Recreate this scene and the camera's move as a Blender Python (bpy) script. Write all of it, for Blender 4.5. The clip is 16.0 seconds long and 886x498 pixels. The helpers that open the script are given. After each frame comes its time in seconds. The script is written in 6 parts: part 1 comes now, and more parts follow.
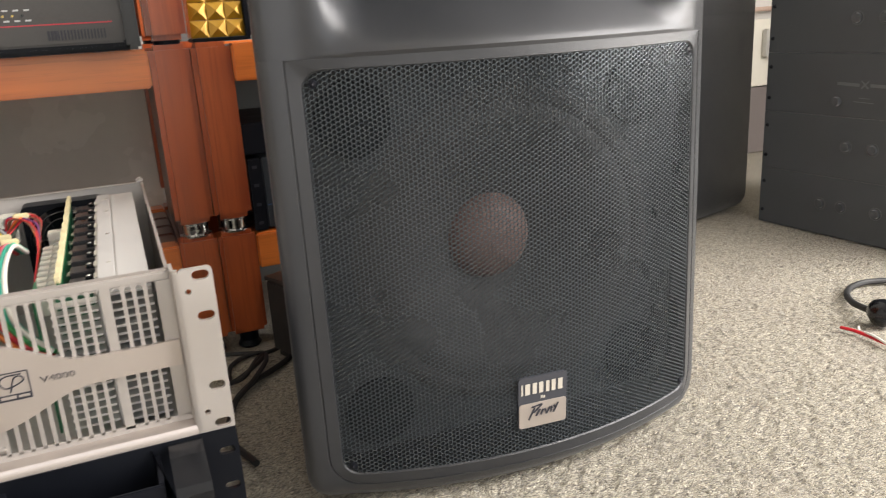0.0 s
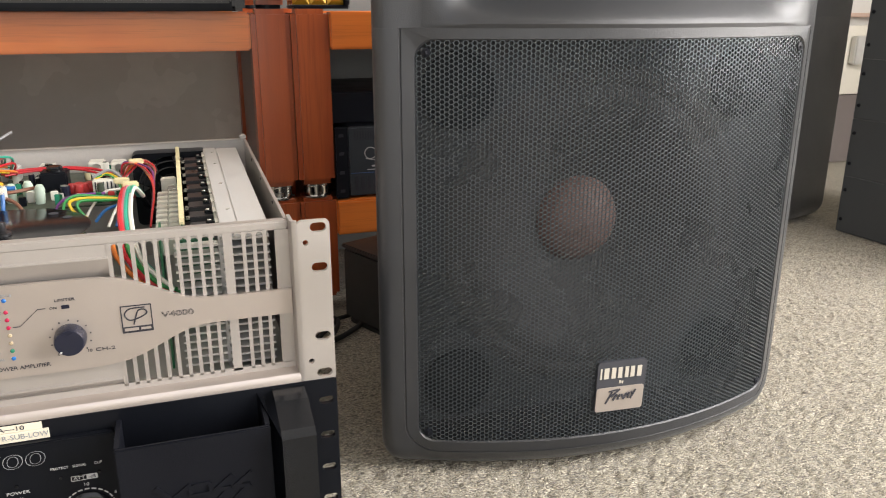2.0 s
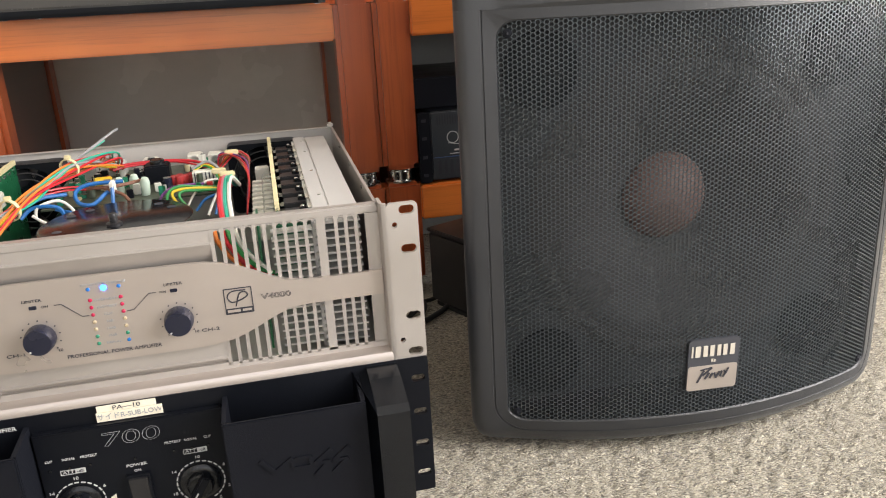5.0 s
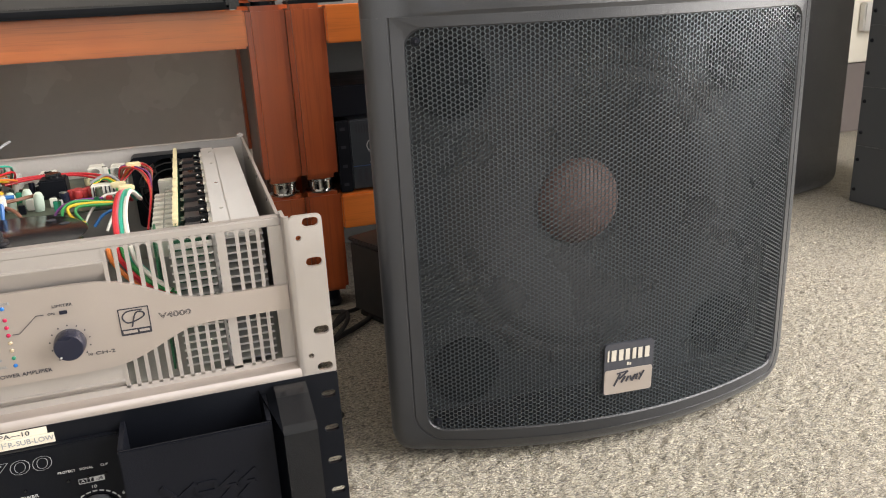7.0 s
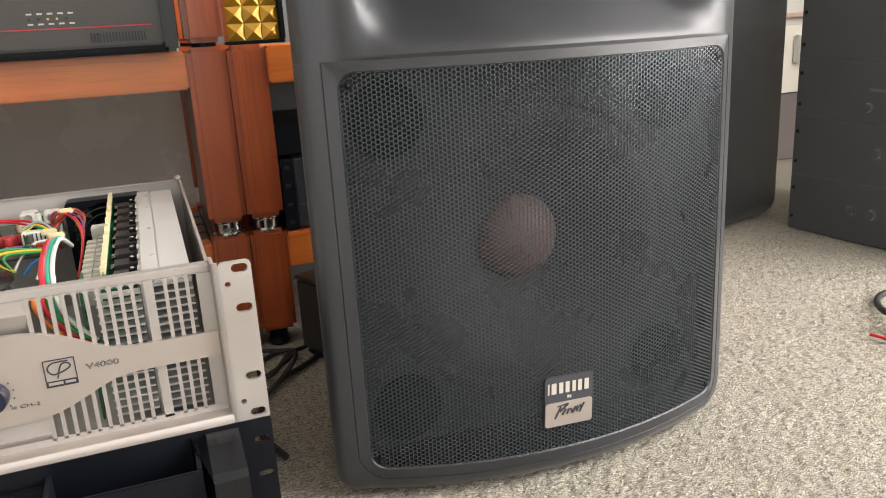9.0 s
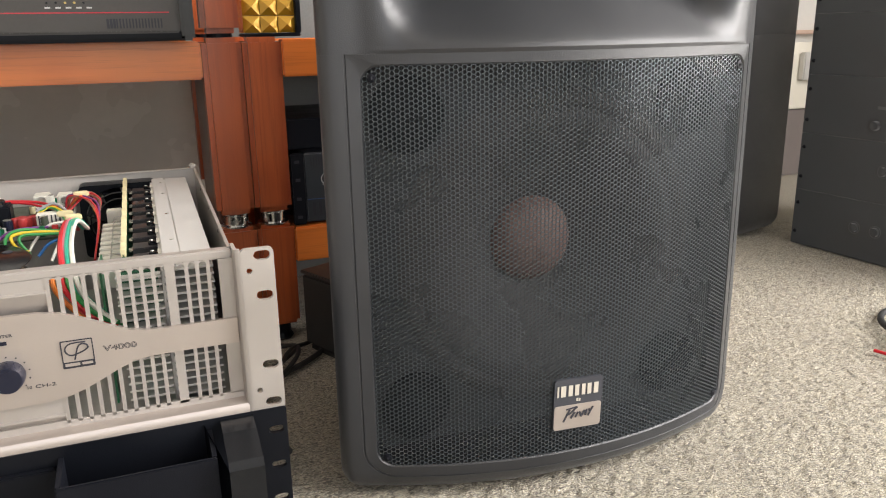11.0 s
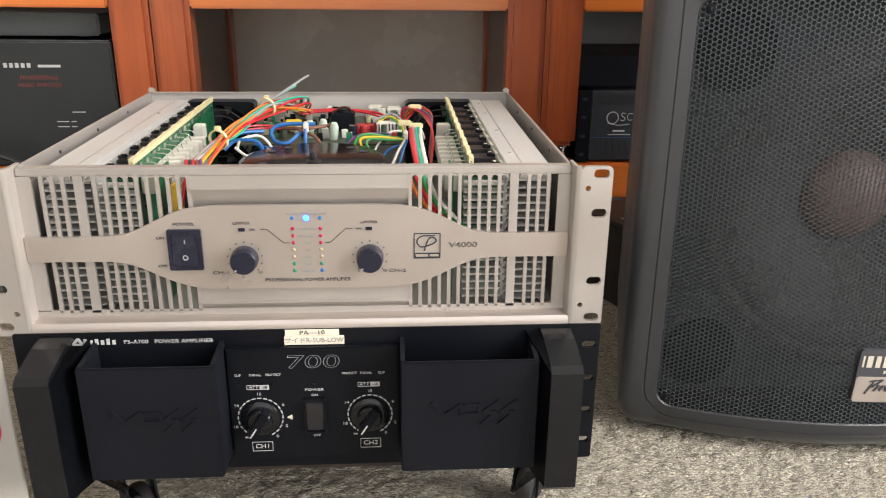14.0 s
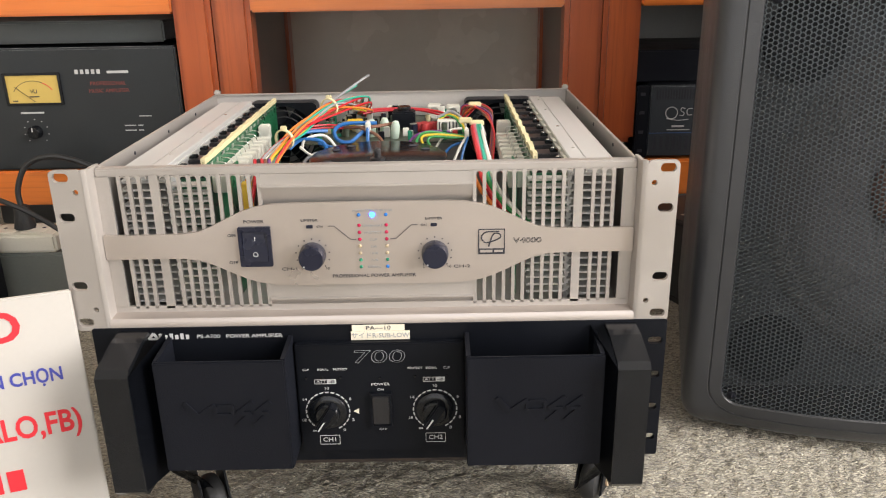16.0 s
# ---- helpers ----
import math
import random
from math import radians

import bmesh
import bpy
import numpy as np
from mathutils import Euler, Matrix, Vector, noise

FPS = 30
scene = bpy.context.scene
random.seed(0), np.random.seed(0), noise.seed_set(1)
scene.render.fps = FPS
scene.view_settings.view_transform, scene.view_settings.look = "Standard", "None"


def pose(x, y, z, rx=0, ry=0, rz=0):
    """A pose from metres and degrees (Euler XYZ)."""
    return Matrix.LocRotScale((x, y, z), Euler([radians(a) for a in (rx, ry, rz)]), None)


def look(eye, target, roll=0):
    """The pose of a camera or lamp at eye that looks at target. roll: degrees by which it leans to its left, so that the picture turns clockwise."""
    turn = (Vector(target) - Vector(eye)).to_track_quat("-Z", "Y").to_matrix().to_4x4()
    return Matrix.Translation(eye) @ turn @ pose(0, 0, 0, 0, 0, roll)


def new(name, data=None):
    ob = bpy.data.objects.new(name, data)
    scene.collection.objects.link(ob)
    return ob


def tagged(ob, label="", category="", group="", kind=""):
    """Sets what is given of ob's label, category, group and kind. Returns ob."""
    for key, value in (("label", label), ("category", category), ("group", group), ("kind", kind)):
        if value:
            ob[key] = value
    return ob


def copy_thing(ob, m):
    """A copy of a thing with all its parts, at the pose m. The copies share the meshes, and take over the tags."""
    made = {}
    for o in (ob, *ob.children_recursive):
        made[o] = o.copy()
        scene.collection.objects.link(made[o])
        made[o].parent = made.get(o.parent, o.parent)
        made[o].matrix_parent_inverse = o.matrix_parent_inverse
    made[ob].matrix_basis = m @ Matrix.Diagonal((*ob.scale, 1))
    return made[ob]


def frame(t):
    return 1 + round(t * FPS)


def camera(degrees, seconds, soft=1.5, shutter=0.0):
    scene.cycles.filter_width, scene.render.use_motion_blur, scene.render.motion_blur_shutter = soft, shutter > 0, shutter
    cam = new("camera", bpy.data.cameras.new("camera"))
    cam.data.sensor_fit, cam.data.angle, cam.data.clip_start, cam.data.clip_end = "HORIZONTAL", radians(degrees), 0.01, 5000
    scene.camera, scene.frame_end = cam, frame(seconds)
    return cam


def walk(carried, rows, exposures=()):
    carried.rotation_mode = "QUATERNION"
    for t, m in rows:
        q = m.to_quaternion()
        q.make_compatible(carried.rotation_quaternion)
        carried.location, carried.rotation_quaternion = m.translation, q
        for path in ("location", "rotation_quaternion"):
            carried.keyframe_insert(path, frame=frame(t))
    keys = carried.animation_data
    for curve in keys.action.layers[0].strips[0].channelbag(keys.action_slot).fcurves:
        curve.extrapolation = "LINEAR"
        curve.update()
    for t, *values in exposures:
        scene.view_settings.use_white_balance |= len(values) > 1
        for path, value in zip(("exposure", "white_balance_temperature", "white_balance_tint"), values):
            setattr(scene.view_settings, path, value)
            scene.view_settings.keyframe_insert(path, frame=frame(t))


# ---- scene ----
cam = camera(59.9, 16.0, soft=1.05, shutter=0.5)
PATH = [
    (0, (0.193, -0.568, 0.518), (0.923, 1.203, -0.056), -3.5),
    (0.5, (0.167, -0.557, 0.508), (0.868, 1.217, -0.092), -1.9),
    (1, (0.162, -0.549, 0.503), (0.825, 1.229, -0.127), -0.9),
    (1.5, (0.143, -0.561, 0.506), (0.788, 1.228, -0.114), 0.1),
    (2, (0.142, -0.562, 0.507), (0.757, 1.245, -0.093), 0.1),
    (2.5, (0.141, -0.561, 0.505), (0.725, 1.253, -0.101), -0.4),
    (3, (0.136, -0.559, 0.504), (0.652, 1.269, -0.123), -0.8),
    (3.2, (0.128, -0.564, 0.505), (0.586, 1.274, -0.135), -0.8),
    (5.3, (0.14, -0.57, 0.506), (0.553, 1.283, -0.124), -3.4),
    (5.5, (0.152, -0.567, 0.506), (0.6, 1.277, -0.124), -3.7),
    (6, (0.166, -0.563, 0.507), (0.697, 1.256, -0.132), -3.7),
    (6.5, (0.162, -0.564, 0.506), (0.723, 1.248, -0.127), -3.0),
    (7, (0.16, -0.566, 0.506), (0.728, 1.247, -0.12), -2.9),
    (7.5, (0.167, -0.567, 0.507), (0.74, 1.245, -0.115), -3.2),
    (8, (0.167, -0.561, 0.505), (0.76, 1.245, -0.119), -3.0),
    (8.5, (0.186, -0.577, 0.516), (0.829, 1.225, -0.068), -3.7),
    (8.7, (0.185, -0.58, 0.517), (0.845, 1.223, -0.044), -3.7),
    (11, (0.16, -0.57, 0.508), (0.852, 1.226, -0.037), -1.0),
    (11.5, (0.152, -0.569, 0.506), (0.764, 1.249, -0.059), -0.9),
    (12, (0.111, -0.567, 0.498), (0.468, 1.302, -0.119), -1.6),
    (12.5, (0.102, -0.562, 0.492), (0.326, 1.309, -0.179), -1.5),
    (13, (0.089, -0.567, 0.492), (0.283, 1.303, -0.189), -0.5),
    (13.5, (0.082, -0.57, 0.491), (0.241, 1.307, -0.18), 0.0),
    (14, (0.071, -0.572, 0.489), (0.2, 1.31, -0.173), 0.6),
    (14.5, (0.067, -0.574, 0.49), (0.166, 1.312, -0.167), 0.5),
    (15, (0.063, -0.577, 0.492), (0.123, 1.312, -0.163), 0.1),
    (15.5, (0.062, -0.579, 0.49), (0.09, 1.312, -0.162), -0.4),
    (16, (0.059, -0.576, 0.487), (0.059, 1.312, -0.175), -1.0),
]
walk(cam, [(t, look(eye, target, roll)) for t, eye, target, roll in PATH])

# ---- world and light ----
world = bpy.data.worlds.new("sky")
world.use_nodes = True
scene.world = world
wn = world.node_tree
sky = wn.nodes.new("ShaderNodeTexSky")
sky.sky_type = 'NISHITA'
sky.sun_disc = False
sky.sun_elevation, sky.sun_rotation = radians(38), radians(120)
wn.links.new(sky.outputs[0], wn.nodes["Background"].inputs[0])
wn.nodes["Background"].inputs[1].default_value = 0.12
scene.view_settings.exposure = 0.0


def area(name, m, w, h, power, colour):
    """Daylight in a window's opening."""
    d = bpy.data.lights.new(name, 'AREA')
    d.shape, d.size, d.size_y, d.energy, d.color = 'RECTANGLE', w, h, power, colour
    ob = new(name, d)
    ob.matrix_world = m
    return ob


# the tall window in the right-hand wall, and the shop front behind the camera
area("window_daylight", look((2.42, -0.95, 1.36), (0.6, 0.0, 0.55)), 1.9, 2.3, 178, (1.0, 0.955, 0.925))
area("shopfront_daylight", look((0.3, -2.72, 1.25), (0.3, 0.0, 0.6)), 3.0, 2.25, 33, (1.0, 0.925, 0.87))

# ---- materials ----


def nodes_of(name):
    m = bpy.data.materials.new(name)
    m.use_nodes = True
    t = m.node_tree
    return m, t, t.nodes["Principled BSDF"]


def mix_colour(t, fac, a, b):
    mx = t.nodes.new("ShaderNodeMix")
    mx.data_type = 'RGBA'
    t.links.new(fac, mx.inputs[0])
    for k, v in ((6, a), (7, b)):
        if hasattr(v, "links"):
            t.links.new(v, mx.inputs[k])
        else:
            mx.inputs[k].default_value = (*v, 1)
    return mx.outputs[2]


def noise_of(t, scale, detail=3.0, stretch=(1, 1, 1), rough=0.55):
    tc = t.nodes.new("ShaderNodeTexCoord")
    mp = t.nodes.new("ShaderNodeMapping")
    mp.inputs["Scale"].default_value = stretch
    t.links.new(tc.outputs["Object"], mp.inputs[0])
    n = t.nodes.new("ShaderNodeTexNoise")
    n.inputs["Scale"].default_value, n.inputs["Detail"].default_value = scale, detail
    n.inputs["Roughness"].default_value = rough
    t.links.new(mp.outputs[0], n.inputs["Vector"])
    return n.outputs["Fac"]


def ramp_of(t, fac, lo, hi):
    r = t.nodes.new("ShaderNodeMapRange")
    r.inputs[1].default_value, r.inputs[2].default_value = lo, hi
    t.links.new(fac, r.inputs[0])
    return r.outputs[0]


def bump_of(t, bsdf, height, strength, distance):
    b = t.nodes.new("ShaderNodeBump")
    b.inputs["Strength"].default_value, b.inputs["Distance"].default_value = strength, distance
    t.links.new(height, b.inputs["Height"])
    t.links.new(b.outputs[0], bsdf.inputs["Normal"])


def surface(name, colour, rough=0.5, metal=0.0, vary=0.15, grain=250.0, stain=9.0, bump=0.12, coat=0.0, rvary=0.12, dust=0.0, shine=0.5):
    """A painted, moulded or metal surface: grain and broad wear in colour, gloss and relief."""
    m, t, b = nodes_of(name)
    dark = tuple(c * (1 - vary) for c in colour)
    light = tuple(min(1, c * (1 + vary * 0.6)) for c in colour)
    fine = noise_of(t, grain, 4)
    broad = noise_of(t, stain, 4)
    col = mix_colour(t, ramp_of(t, broad, 0.3, 0.7), dark, light)
    col = mix_colour(t, ramp_of(t, fine, 0.35, 0.9), col, tuple(c * (1 - vary * 0.7) for c in colour))
    t.links.new(col, b.inputs["Base Color"])
    r = t.nodes.new("ShaderNodeMapRange")
    r.inputs[1].default_value, r.inputs[2].default_value = 0.25, 0.75
    r.inputs[3].default_value, r.inputs[4].default_value = max(0.02, rough - rvary), min(1, rough + rvary)
    t.links.new(broad, r.inputs[0])
    t.links.new(r.outputs[0], b.inputs["Roughness"])
    b.inputs["Metallic"].default_value, b.inputs["Specular IOR Level"].default_value = metal, shine
    b.inputs["Coat Weight"].default_value = coat
    # dust sheen, which also puts a pale glare haze into black surfaces
    b.inputs["Sheen Weight"].default_value, b.inputs["Sheen Roughness"].default_value = dust, 0.45
    if bump:
        bump_of(t, b, fine, bump, 0.0015)
    return m


def wood(name, axis, dark, mid, light):
    """Varnished wood with its grain along one axis."""
    m, t, b = nodes_of(name)
    stretch = [34, 34, 34]
    stretch["xyz".index(axis)] = 1.6
    big = noise_of(t, 1.0, 5, stretch, 0.6)
    st2 = [150, 150, 150]
    st2["xyz".index(axis)] = 5
    fine = noise_of(t, 1.0, 4, st2, 0.7)
    patch = noise_of(t, 5.0, 2)
    col = mix_colour(t, ramp_of(t, big, 0.36, 0.64), mid, dark)
    col = mix_colour(t, ramp_of(t, patch, 0.35, 0.75), col, light)
    pores = mix_colour(t, ramp_of(t, fine, 0.5, 0.85), col, tuple(c * 0.55 for c in dark))
    info = t.nodes.new("ShaderNodeObjectInfo")
    tone = mix_colour(t, ramp_of(t, info.outputs["Random"], -1.2, 2.4), pores, tuple(c * 0.8 for c in mid))
    t.links.new(tone, b.inputs["Base Color"])
    b.inputs["Roughness"].default_value = 0.33
    b.inputs["Coat Weight"].default_value, b.inputs["Coat Roughness"].default_value = 0.35, 0.18
    bump_of(t, b, fine, 0.10, 0.001)
    return m


def carpet_material():
    """Loop-pile carpet: cream, sand and grey yarns, worn and soiled in broad patches."""
    m, t, b = nodes_of("carpet_pile")
    tc = t.nodes.new("ShaderNodeTexCoord")
    mp = t.nodes.new("ShaderNodeMapping")
    mp.inputs["Rotation"].default_value = (0, 0, -0.65)
    mp.inputs["Scale"].default_value = (0.85, 2.3, 1.0)
    t.links.new(tc.outputs["Object"], mp.inputs[0])
    warp = t.nodes.new("ShaderNodeTexNoise")
    warp.inputs["Scale"].default_value = 120
    t.links.new(mp.outputs[0], warp.inputs["Vector"])
    add = t.nodes.new("ShaderNodeMix")
    add.data_type = 'VECTOR'
    add.inputs[0].default_value = 0.012
    t.links.new(mp.outputs[0], add.inputs[4])
    t.links.new(warp.outputs["Color"], add.inputs[5])
    v = t.nodes.new("ShaderNodeTexVoronoi")
    v.inputs["Scale"].default_value = 310
    t.links.new(add.outputs[1], v.inputs["Vector"])
    sep = t.nodes.new("ShaderNodeSeparateColor")
    t.links.new(v.outputs["Color"], sep.inputs[0])
    col = mix_colour(t, ramp_of(t, sep.outputs[0], 0.0, 1.0), (0.42, 0.372, 0.275), (0.61, 0.552, 0.42))
    col = mix_colour(t, ramp_of(t, sep.outputs[1], 0.74, 0.84), col, (0.19, 0.165, 0.125))
    col = mix_colour(t, ramp_of(t, sep.outputs[2], 0.80, 0.9), col, (0.70, 0.645, 0.50))
    # shade between the loops is put into the colour
    gap_shade = mix_colour(t, ramp_of(t, v.outputs["Distance"], 0.40, 0.85), col, (0.15, 0.13, 0.102))
    soil = noise_of(t, 4.5, 4)
    out = mix_colour(t, ramp_of(t, soil, 0.52, 0.95), gap_shade, (0.34, 0.29, 0.23))
    t.links.new(out, b.inputs["Base Color"])
    b.inputs["Roughness"].default_value = 0.95
    b.inputs["Sheen Weight"].default_value = 0.25
    inv = t.nodes.new("ShaderNodeMath")
    inv.operation = 'SUBTRACT'
    inv.inputs[0].default_value = 1.0
    t.links.new(v.outputs["Distance"], inv.inputs[1])
    bump_of(t, b, inv.outputs[0], 0.9, 0.004)
    return m


def emitter(name, colour, power):
    m, t, b = nodes_of(name)
    b.inputs["Base Color"].default_value = (*colour, 1)
    b.inputs["Emission Color"].default_value = (*colour, 1)
    b.inputs["Emission Strength"].default_value = power
    return m


RED_D, RED_M, RED_L = (0.22, 0.035, 0.010), (0.49, 0.098, 0.023), (0.60, 0.145, 0.034)
M = dict(
    post=wood("cherry_wood_upright", "z", RED_D, RED_M, RED_L),
    beam=wood("cherry_wood_beam", "x", (0.56, 0.125, 0.022), (0.86, 0.225, 0.038), (0.92, 0.29, 0.06)),
    # darker copy of the cherry wood, with the bay's shade in its colour
    side=wood("cherry_wood_shaded", "y", (0.055, 0.016, 0.009), (0.095, 0.026, 0.013), (0.16, 0.040, 0.018)),
    carpet=carpet_material(),
    plaster=surface("plaster_wall", (0.62, 0.60, 0.56), 0.85, vary=0.08, grain=60, stain=2, bump=0.25),
    skirting=surface("brown_wall_panel", (0.20, 0.17, 0.16), 0.6, vary=0.15, grain=40, stain=3),
    ceiling=surface("white_ceiling_paint", (0.78, 0.77, 0.74), 0.9, vary=0.05, stain=1.5),
    silver=surface("silver_paint", (0.47, 0.435, 0.405), 0.40, 0.55, vary=0.05, grain=900, stain=14, bump=0.05),
    champagne=surface("champagne_metal", (0.52, 0.462, 0.42), 0.36, 0.65, vary=0.04, grain=1200, stain=10, bump=0.04),
    galv=surface("bare_steel", (0.66, 0.65, 0.62), 0.40, 0.4, vary=0.10, grain=300, stain=20, bump=0.05),
    alu=surface("mill_aluminium", (0.60, 0.59, 0.57), 0.42, 0.25, vary=0.06, grain=500, stain=15, bump=0.06),
    black=surface("black_paint", (0.006, 0.007, 0.010), 0.40, vary=0.2, grain=700, stain=10, bump=0.10, shine=0.15),
    black_gloss=surface("black_gloss_plastic", (0.008, 0.009, 0.011), 0.20, vary=0.2, grain=300, stain=12, bump=0.02, rvary=0.06, shine=0.4),
    charcoal=surface("charcoal_moulding", (0.008, 0.009, 0.013), 0.45, vary=0.15, grain=900, stain=8, bump=0.18, shine=0.15),
    cabinet=surface("textured_black_polymer", (0.019, 0.0205, 0.024), 0.38, vary=0.14, grain=1000, stain=6, bump=0.22, dust=0.12, shine=0.7),
    grille=surface("black_coated_steel", (0.074, 0.088, 0.099), 0.30, 0.50, vary=0.10, grain=400, stain=12, bump=0.03, dust=0.15),
    foam=surface("grey_black_baffle", (0.040, 0.043, 0.047), 0.85, vary=0.25, grain=300, stain=20, bump=0.4),
    cone=surface("paper_cone", (0.042, 0.041, 0.042), 0.8, vary=0.2, grain=200, stain=30, bump=0.3),
    cap=surface("brown_dust_cap", (0.135, 0.082, 0.070), 0.6, vary=0.12, grain=220, stain=22, bump=0.2),
    rubber=surface("black_rubber", (0.022, 0.022, 0.022), 0.55, vary=0.2, grain=500, stain=20, bump=0.12),
    chrome=surface("turned_steel", (0.66, 0.66, 0.65), 0.22, 1.0, vary=0.08, grain=300, stain=40, bump=0.02),
    navy=surface("navy_plastic", (0.011, 0.013, 0.028), 0.30, vary=0.12, grain=600, stain=20, bump=0.04),
    transistor=surface("satin_black_epoxy", (0.028, 0.027, 0.029), 0.35, vary=0.15, bump=0.03),
    void=surface("port_black", (0.026, 0.028, 0.030), 1.0, vary=0.05, bump=0, shine=0.0),
    ink=surface("dark_print", (0.03, 0.03, 0.04), 0.6, vary=0.05, bump=0),
    white_ink=surface("white_print", (0.56, 0.56, 0.55), 0.6, vary=0.05, bump=0),
    grey_ink=surface("grey_print", (0.30, 0.31, 0.32), 0.6, vary=0.05, bump=0),
    cream=surface("cream_label", (0.80, 0.74, 0.60), 0.65, vary=0.06, stain=30, bump=0.03),
    badge_print=surface("dull_cream_print", (0.50, 0.46, 0.39), 0.6, vary=0.06, bump=0),
    pcb=surface("green_circuit_board", (0.015, 0.13, 0.055), 0.32, vary=0.25, grain=260, stain=70, bump=0.2),
    pcb_edge=surface("cream_board_edge", (0.66, 0.58, 0.34), 0.6, vary=0.12, grain=300, stain=60, bump=0.1),
    ceramic=surface("white_ceramic", (0.74, 0.72, 0.64), 0.6, vary=0.08, grain=300, stain=40, bump=0.1),
    solder=surface("tinned_metal", (0.62, 0.61, 0.57), 0.3, 0.9, vary=0.15, grain=500, stain=60, bump=0.05),
    brown_pcb=surface("dark_board", (0.06, 0.075, 0.05), 0.5, vary=0.3, grain=200, stain=60, bump=0.2),
    yellow_film=surface("yellow_film", (0.75, 0.50, 0.04), 0.4, vary=0.08),
    red_cap=surface("red_film", (0.42, 0.035, 0.035), 0.35, vary=0.1),
    sign_white=surface("white_sheet", (0.54, 0.51, 0.47), 0.35, vary=0.04, stain=5, bump=0.02),
    sign_red=surface("red_lettering", (0.75, 0.03, 0.045), 0.5, vary=0.05, bump=0),
    sign_blue=surface("blue_lettering", (0.06, 0.07, 0.36), 0.5, vary=0.05, bump=0),
    ivory=surface("ivory_enamel", (0.74, 0.70, 0.60), 0.5, vary=0.08, stain=10),
    meter=surface("yellow_meter_face", (0.66, 0.47, 0.12), 0.5, vary=0.06, stain=20, bump=0.02),
    amber=surface("amber_glass_block", (0.62, 0.34, 0.03), 0.18, 0.3, vary=0.25, grain=60, stain=30, bump=0.2),
    red_line=surface("red_trim", (0.55, 0.03, 0.05), 0.4, vary=0.05, bump=0),
    rust_red=surface("dull_red_print", (0.24, 0.055, 0.045), 0.6, vary=0.05, bump=0),
    led_on=emitter("lit_blue_lamp", (0.020, 0.090, 1.0), 13.0),
    led_blue=surface("blue_lens", (0.02, 0.16, 0.50), 0.2, vary=0.05, bump=0),
    led_red=surface("red_lens", (0.40, 0.012, 0.06), 0.2, vary=0.05, bump=0),
    led_amber=surface("clear_amber_lens", (0.44, 0.36, 0.24), 0.2, vary=0.05, bump=0),
    led_green=surface("green_lens", (0.03, 0.22, 0.13), 0.2, vary=0.05, bump=0),
)
WIRE = {}
for wname, wcol in (("red", (0.55, 0.02, 0.03)), ("blue", (0.02, 0.13, 0.38)), ("yellow", (0.72, 0.50, 0.03)), ("green", (0.03, 0.25, 0.06)),
                    ("white", (0.72, 0.69, 0.62)), ("black", (0.015, 0.015, 0.017)), ("brown", (0.20, 0.085, 0.05)), ("orange", (0.72, 0.20, 0.03)),
                    ("teal", (0.03, 0.38, 0.26)), ("grey", (0.30, 0.30, 0.31)), ("violet", (0.16, 0.04, 0.20)), ("pink", (0.62, 0.16, 0.22))):
    WIRE[wname] = surface(wname + "_insulation", wcol, 0.38, vary=0.08, bump=0)

# ---- shapes ----


def thing(name, at, label, category, group="", kind=""):
    ob = new(name)
    ob.location = at
    ob.empty_display_size = 0.05
    return tagged(ob, label, category, group, kind)


def part(name, bm, material, parent=None, label="", smooth=False):
    """Links a bmesh, drawn in world places, as one mesh under a thing or a part."""
    root = parent
    while root is not None and root.parent is not None:
        root = root.parent
    if root is not None:
        bmesh.ops.translate(bm, verts=bm.verts, vec=-Vector(root.location))
    me = bpy.data.meshes.new(name)
    bmesh.ops.recalc_face_normals(bm, faces=bm.faces)
    bm.to_mesh(me)
    bm.free()
    me.materials.append(M[material] if isinstance(material, str) else material)
    if smooth:
        me.polygons.foreach_set("use_smooth", [True] * len(me.polygons))
        me.set_sharp_from_angle(angle=radians(35))
    ob = new(name, me)
    ob.parent = parent
    if label:
        tagged(ob, label)
    return ob


def box(x0, x1, y0, y1, z0, z1, bevel=0.0, bm=None, seg=2):
    bm = bm or bmesh.new()
    g = bmesh.ops.create_cube(bm, size=1)
    bmesh.ops.scale(bm, verts=g["verts"], vec=(x1 - x0, y1 - y0, z1 - z0))
    bmesh.ops.translate(bm, verts=g["verts"], vec=((x0 + x1) / 2, (y0 + y1) / 2, (z0 + z1) / 2))
    if bevel:
        vs = set(g["verts"])
        bmesh.ops.bevel(bm, geom=[e for e in bm.edges if e.verts[0] in vs and e.verts[1] in vs], offset=bevel, segments=seg, affect='EDGES')
    return bm


def rod(p, q, r, seg=16, r2=None, bm=None, bevel=0.0):
    bm = bm or bmesh.new()
    p, q = Vector(p), Vector(q)
    g = bmesh.ops.create_cone(bm, cap_ends=True, segments=seg, radius1=r, radius2=r if r2 is None else r2, depth=(q - p).length)
    m = Matrix.Translation((p + q) / 2) @ (q - p).to_track_quat("Z", "Y").to_matrix().to_4x4()
    bmesh.ops.transform(bm, verts=g["verts"], matrix=m)
    if bevel:
        vs = set(g["verts"])
        es = [e for e in bm.edges if e.verts[0] in vs and e.verts[1] in vs and len(e.link_faces) == 2 and max(len(f.verts) for f in e.link_faces) > 4]
        bmesh.ops.bevel(bm, geom=es, offset=bevel, segments=2, affect='EDGES')
    return bm


